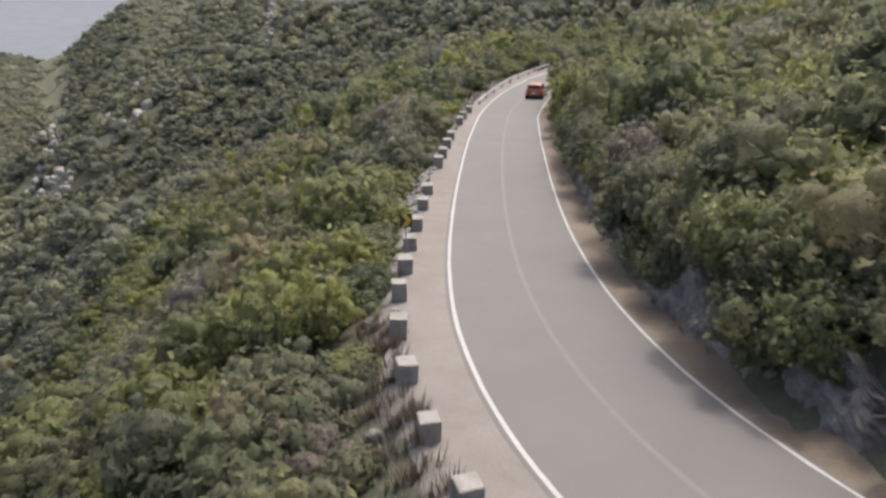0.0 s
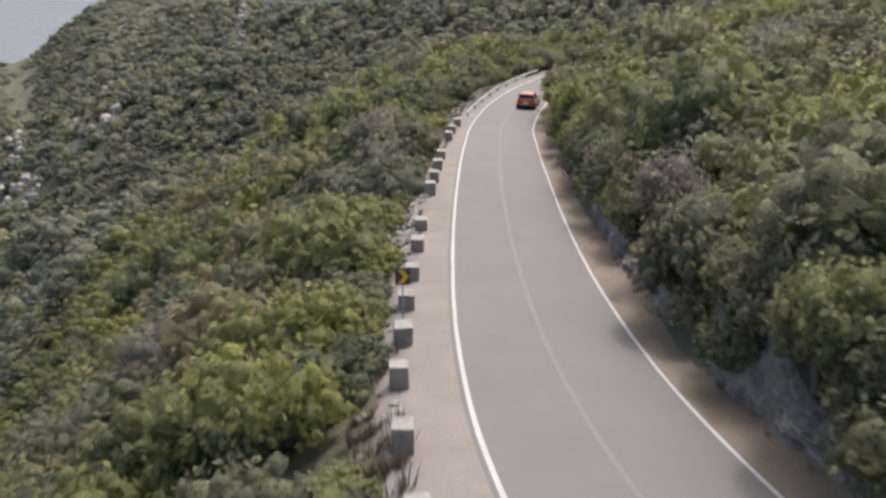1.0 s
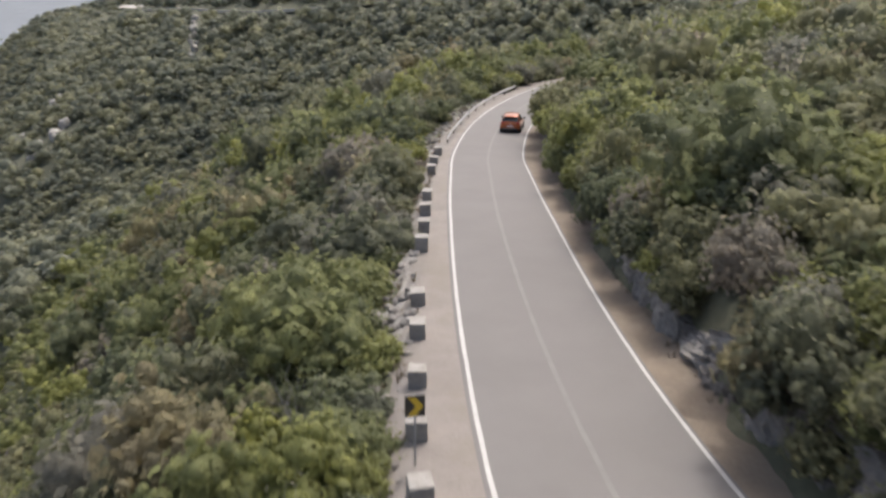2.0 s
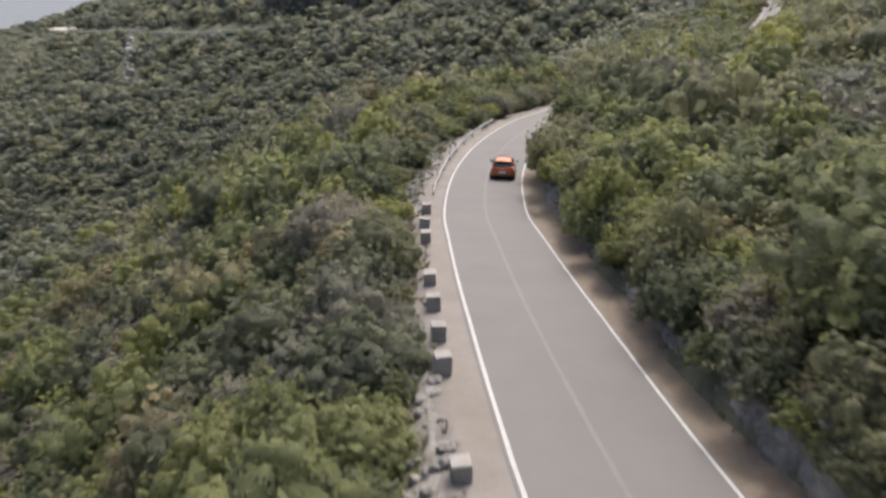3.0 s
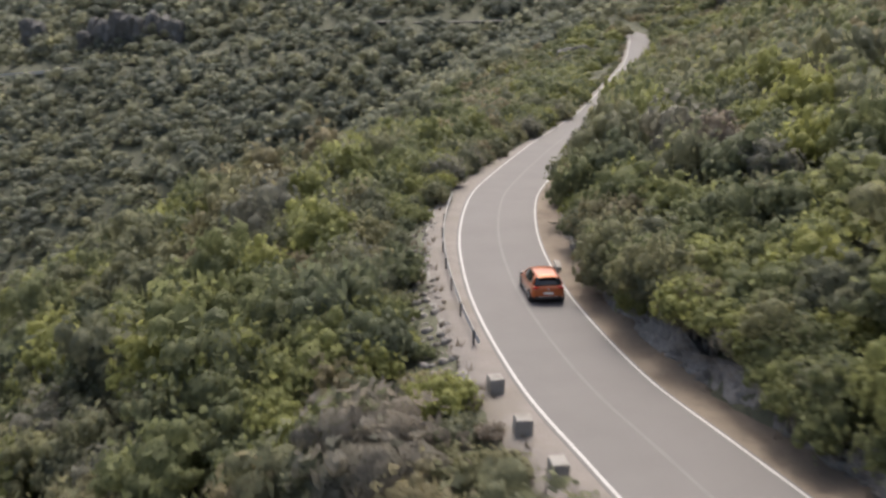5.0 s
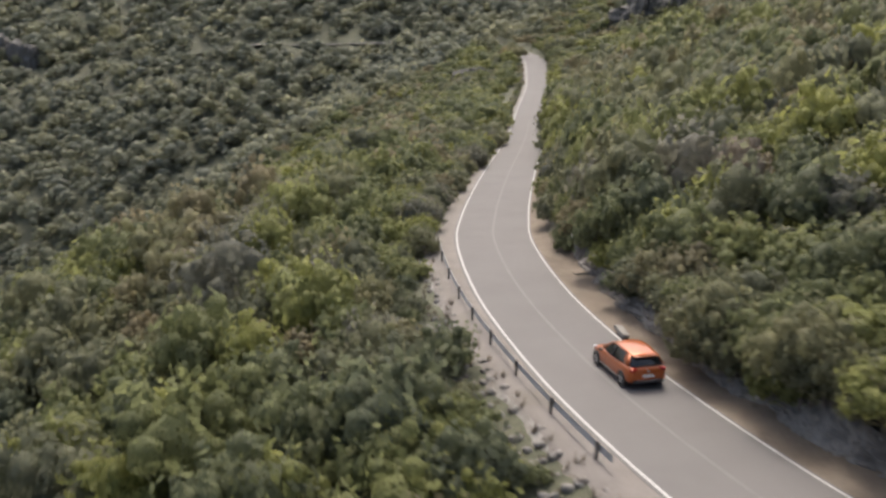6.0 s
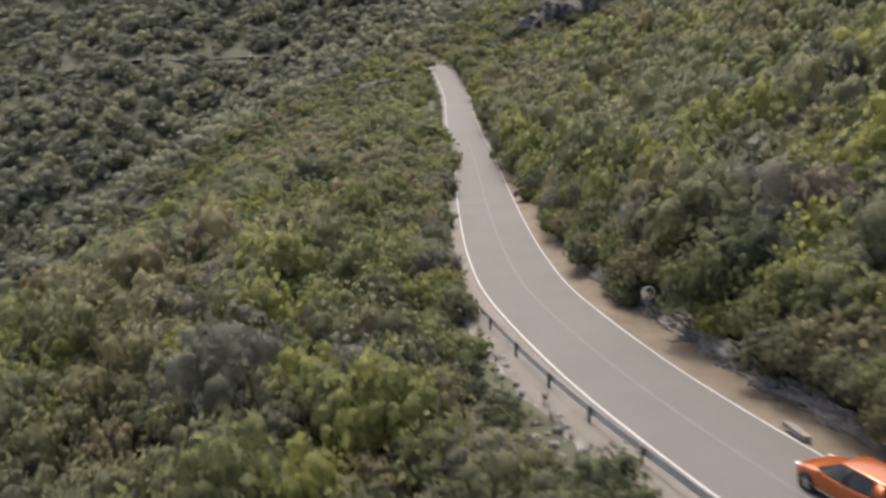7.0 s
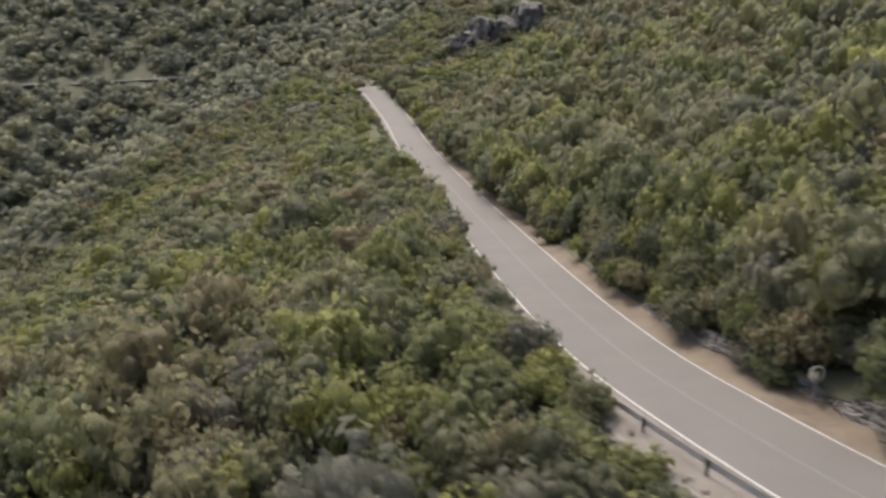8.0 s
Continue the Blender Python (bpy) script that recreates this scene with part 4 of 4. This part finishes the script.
tagged(slab, "long pale kerb stone lying on the dirt verge", "kerb stone")


# ---- the car ----
M_ORANGE, _t, _b = material("orange_paint", 0.28)
_c = ramp_node(_t, noise_node(_t, 3.0), [(0.3, (0.36, 0.082, 0.014)), (0.7, (0.395, 0.092, 0.016))])
link(_t, _c, _b.inputs["Base Color"])
_b.inputs["Metallic"].default_value = 0.35
_b.inputs["Coat Weight"].default_value, _b.inputs["Coat Roughness"].default_value = 0.6, 0.08
M_GLASS, _t, _b = material("tinted_glass", 0.06)
_b.inputs["Base Color"].default_value = (0.012, 0.013, 0.015, 1)
M_RUBBER = speckled("rubber", (0.018, 0.018, 0.018), (0.035, 0.034, 0.033), 6.0, 40.0, 0.85, 0.3, 0.004)
M_TRIM = speckled("black_plastic", (0.02, 0.02, 0.021), (0.035, 0.035, 0.036), 6.0, 60.0, 0.55, 0.2, 0.002)
M_ALLOY = speckled("alloy", (0.42, 0.42, 0.43), (0.58, 0.58, 0.59), 8.0, 40.0, 0.3, 0.05, 0.001, metal=0.9)
M_RED, _t, _b = material("red_lens", 0.15)
_b.inputs["Base Color"].default_value = (0.32, 0.012, 0.012, 1)
M_LAMP, _t, _b = material("clear_lens", 0.1)
_b.inputs["Base Color"].default_value = (0.7, 0.72, 0.74, 1)
M_PLATE, _t, _b = material("plate", 0.45)
_b.inputs["Base Color"].default_value = (0.75, 0.75, 0.72, 1)


def sub_mod(ob, n=2):
    s = ob.modifiers.new("round", "SUBSURF")
    s.levels = s.render_levels = n
    return ob


def car(m):
    """A small five-door hatchback, its nose towards +y."""
    c = new("hatchback_car")
    # lower body, station by station: y, half width, underside, top
    st = [(-2.02, 0.66, 0.42, 0.74), (-1.97, 0.80, 0.30, 0.90), (-1.8, 0.87, 0.25, 1.0), (-1.35, 0.895, 0.2, 1.0), (-0.7, 0.895, 0.18, 0.96), (0.2, 0.89, 0.18, 0.93),
          (0.85, 0.885, 0.18, 0.92), (1.25, 0.88, 0.19, 0.88), (1.65, 0.85, 0.2, 0.80), (1.9, 0.76, 0.24, 0.70), (2.02, 0.58, 0.34, 0.58)]
    bm = bmesh.new()
    rings = []
    for y, w, zb, zt in st:
        h = zt - zb
        half = [(0, zb), (w * 0.82, zb), (w * 0.97, zb + 0.1 * h), (w, zb + 0.38 * h), (w * 0.985, zb + 0.62 * h), (w * 0.97, zb + 0.8 * h), (w * 0.90, zb + 0.95 * h), (w * 0.72, zt), (0, zt + 0.02)]
        ring = half + [(-x, z) for x, z in half[-2:0:-1]]
        rings.append([bm.verts.new((x, y, z)) for x, z in ring])
    k = len(rings[0])
    for a, b in zip(rings, rings[1:]):
        for i in range(k):
            bm.faces.new([a[i], a[(i + 1) % k], b[(i + 1) % k], b[i]])
    bm.faces.new(rings[0][::-1])
    bm.faces.new(rings[-1])
    bmesh.ops.recalc_face_normals(bm, faces=bm.faces)
    body = sub_mod(part("body", bm, M_ORANGE, c, "glossy metallic orange body", True))
    # glasshouse
    belt = [(0.66, 1.02), (0.79, 0.62), (0.835, -0.1), (0.835, -0.75), (0.80, -1.3), (0.74, -1.66), (0.64, -1.9)]
    roof = [(0.50, 0.22), (0.56, 0.08), (0.60, -0.3), (0.60, -0.8), (0.575, -1.2), (0.55, -1.48), (0.53, -1.6)]
    bz = [0.90, 0.92, 0.94, 0.96, 0.985, 1.0, 0.99]
    rz = [1.38, 1.40, 1.425, 1.425, 1.40, 1.375, 1.355]
    bm = bmesh.new()
    def side(sg):
        lo = [bm.verts.new((sg * x, y, z)) for (x, y), z in zip(belt, bz)]
        mid = [bm.verts.new((sg * (0.42 * x + 0.58 * u + 0.02), 0.45 * y + 0.55 * v, 0.45 * z + 0.55 * w)) for (x, y), z, (u, v), w in zip(belt, bz, roof, rz)]
        hi = [bm.verts.new((sg * x, y, z)) for (x, y), z in zip(roof, rz)]
        for r0, r1 in ((lo, mid), (mid, hi)):
            for i in range(6):
                bm.faces.new([r0[i], r0[i + 1], r1[i + 1], r1[i]])
        return lo, mid, hi
    l1, l2 = side(1), side(-1)
    for r in range(2):
        for i in (0, 6):
            bm.faces.new([l1[r][i], l1[r + 1][i], l2[r + 1][i], l2[r][i]])
    bmesh.ops.recalc_face_normals(bm, faces=bm.faces)
    part("glazing", bm, M_GLASS, c, "dark tinted glass all round", True)
    # roof panel, crowned, with a lip over the tailgate
    bm = bmesh.new()
    rows = []
    for (x, y), z in zip(roof[:-1] + [(0.53, -1.7)], rz[:-1] + [1.352]):
        rows.append([bm.verts.new((x * 1.03 * u, y, z + 0.012 + 0.045 * (1 - u * u))) for u in (-1, -0.8, -0.4, 0, 0.4, 0.8, 1)])
    for a, b in zip(rows, rows[1:]):
        for i in range(6):
            bm.faces.new([a[i], a[i + 1], b[i + 1], b[i]])
    bmesh.ops.recalc_face_normals(bm, faces=bm.faces)
    ob = part("roof", bm, M_ORANGE, c, "glossy orange roof with a rear lip", True)
    th = ob.modifiers.new("thick", "SOLIDIFY")
    th.thickness, th.offset = 0.035, -1
    # pillars: strips standing off the glass
    def strip(name, pts, w, mat):
        for sg in (1, -1):
            bm = bmesh.new()
            prev = None
            for (x, y, z, ww) in pts:
                row = [bm.verts.new((sg * (x + 0.012), y - ww / 2, z)), bm.verts.new((sg * (x + 0.012), y + ww / 2, z))]
                if prev:
                    bm.faces.new([prev[0], prev[1], row[1], row[0]])
                prev = row
            bmesh.ops.recalc_face_normals(bm, faces=bm.faces)
            ob = part(name, bm, mat, c, "", True)
            t = ob.modifiers.new("thick", "SOLIDIFY")
            t.thickness, t.offset = 0.03, 0
    strip("front_pillar", [(0.70, 0.95, 0.91, 0.14), (0.615, 0.53, 1.2, 0.10), (0.535, 0.16, 1.40, 0.10)], 0.1, M_ORANGE)
    strip("middle_pillar", [(0.845, -0.22, 0.945, 0.10), (0.735, -0.26, 1.2, 0.09), (0.61, -0.3, 1.42, 0.08)], 0.1, M_TRIM)
    strip("rear_pillar", [(0.765, -1.52, 0.99, 0.55), (0.67, -1.47, 1.2, 0.38), (0.565, -1.38, 1.39, 0.30)], 0.3, M_ORANGE)
    # tailgate, lamps, plate, bumper
    part("tailgate_spoiler", box_bm(1.02, 0.16, 0.035, (0, -1.70, 1.365), 0.012), M_ORANGE, c, "orange roof spoiler")
    for sg in (1, -1):
        part("tail_light", box_bm(0.34, 0.12, 0.13, (sg * 0.63, -1.945, 0.86), 0.04, Matrix.Rotation(sg * -0.35, 4, "Z")), M_RED, c, "dark red tail light")
        part("headlight", box_bm(0.34, 0.2, 0.12, (sg * 0.62, 1.78, 0.66), 0.04, Matrix.Rotation(sg * 0.6, 4, "Z")), M_LAMP, c, "clear headlight")
        part("door_handle", box_bm(0.03, 0.17, 0.03, (sg * 0.905, -0.1, 0.80), 0.01), M_ORANGE, c)
        part("side_strip", box_bm(0.025, 1.7, 0.05, (sg * 0.895, 0.0, 0.30), 0.01), M_ALLOY, c, "bright sill strip")
        w = part("wing_mirror", box_bm(0.2, 0.11, 0.13, (sg * 0.98, 0.62, 0.97), 0.04), M_TRIM, c, "black wing mirror")
    part("number_plate", box_bm(0.5, 0.02, 0.11, (0, -2.035, 0.60), 0.005), M_PLATE, c, "blank white plate")
    part("badge", rod_bm((0, -2.03, 0.80), (0, -1.98, 0.80), 0.05, seg=8), M_ALLOY, c, "plain chrome badge")
    part("rear_bumper", box_bm(1.35, 0.16, 0.16, (0, -1.95, 0.36), 0.05), M_TRIM, c, "black lower rear bumper")
    part("bumper_trim", box_bm(1.0, 0.02, 0.03, (0, -2.035, 0.40), 0.006), M_ALLOY, c, "bright bumper strip")
    part("front_grille", box_bm(1.1, 0.08, 0.2, (0, 1.96, 0.42), 0.03), M_TRIM, c, "black front grille")
    part("antenna", rod_bm((0, -1.25, 1.43), (0, -1.36, 1.52), 0.018, 0.006, 8), M_TRIM, c, "short black roof aerial")
    part("tailgate_seam", box_bm(1.15, 0.012, 0.012, (0, -2.0, 0.70)), M_TRIM, c)
    part("wiper", rod_bm((0.02, -1.885, 1.03), (0.34, -1.85, 1.06), 0.012, seg=6), M_TRIM, c, "rear wiper")
    for x in (0.79, -0.79):
        for y in (1.27, -1.31):
            part("wheel_arch", rod_bm((x * 0.8, y, 0.33), (x * 1.139, y, 0.33), 0.355, seg=32), M_TRIM, c, "dark wheel arch")
            wheel = part("wheel", rod_bm((x - 0.09, y, 0.31), (x + 0.09, y, 0.31), 0.2, seg=24), M_TRIM, c)
            sg = 1 if x > 0 else -1
            bm = bmesh.new()
            pr = [(0.21, -0.10), (0.29, -0.105), (0.315, -0.08), (0.315, 0.08), (0.29, 0.105), (0.21, 0.10)]
            rr = [[bm.verts.new((x + sg * (0.03 + w), y + r * math.cos(2 * math.pi * j / 36), 0.315 + r * math.sin(2 * math.pi * j / 36))) for j in range(36)] for r, w in pr]
            for k2 in range(len(pr)):
                for j in range(36):
                    a, b = rr[k2], rr[(k2 + 1) % len(pr)]
                    bm.faces.new([a[j], b[j], b[(j + 1) % 36], a[(j + 1) % 36]])
            bmesh.ops.recalc_face_normals(bm, faces=bm.faces)
            part("tyre", bm, M_RUBBER, wheel, "black tyre", True)
            bm = bmesh.new()
            for j in range(5):
                a = 2 * math.pi * j / 5
                t = box_bm(0.03, 0.075, 0.2, (0, 0, 0.11), 0.008)
                bmesh.ops.transform(t, matrix=Matrix.Translation((x + sg * 0.115, y, 0.315)) @ Matrix.Rotation(a, 4, "X"), verts=t.verts)
                me = bpy.data.meshes.new("tmp")
                t.to_mesh(me)
                t.free()
                bm.from_mesh(me)
                bpy.data.meshes.remove(me)
            part("rim", bm, M_ALLOY, wheel, "five-spoke alloy rim")
    c.matrix_basis = m
    return tagged(c, "glossy orange five-door hatchback car on the asphalt", "car")


CAR_Y = 99.1
_i = int(np.searchsorted(ROAD[:, 1], CAR_Y))
_p = ROAD[_i] + RIGHT[_i] * 1.2
_slope = math.degrees(math.atan2(ROADZ[_i + 2] - ROADZ[_i - 2], 4.0))
car(pose(_p[0], _p[1], float(ROADZ[_i]) + 0.022, 0, 0, -math.degrees(math.atan2(TAN[_i, 0], TAN[_i, 1]))) @ pose(0, 0, 0, _slope, 0, 0) @ Matrix.Scale(1.06, 4))
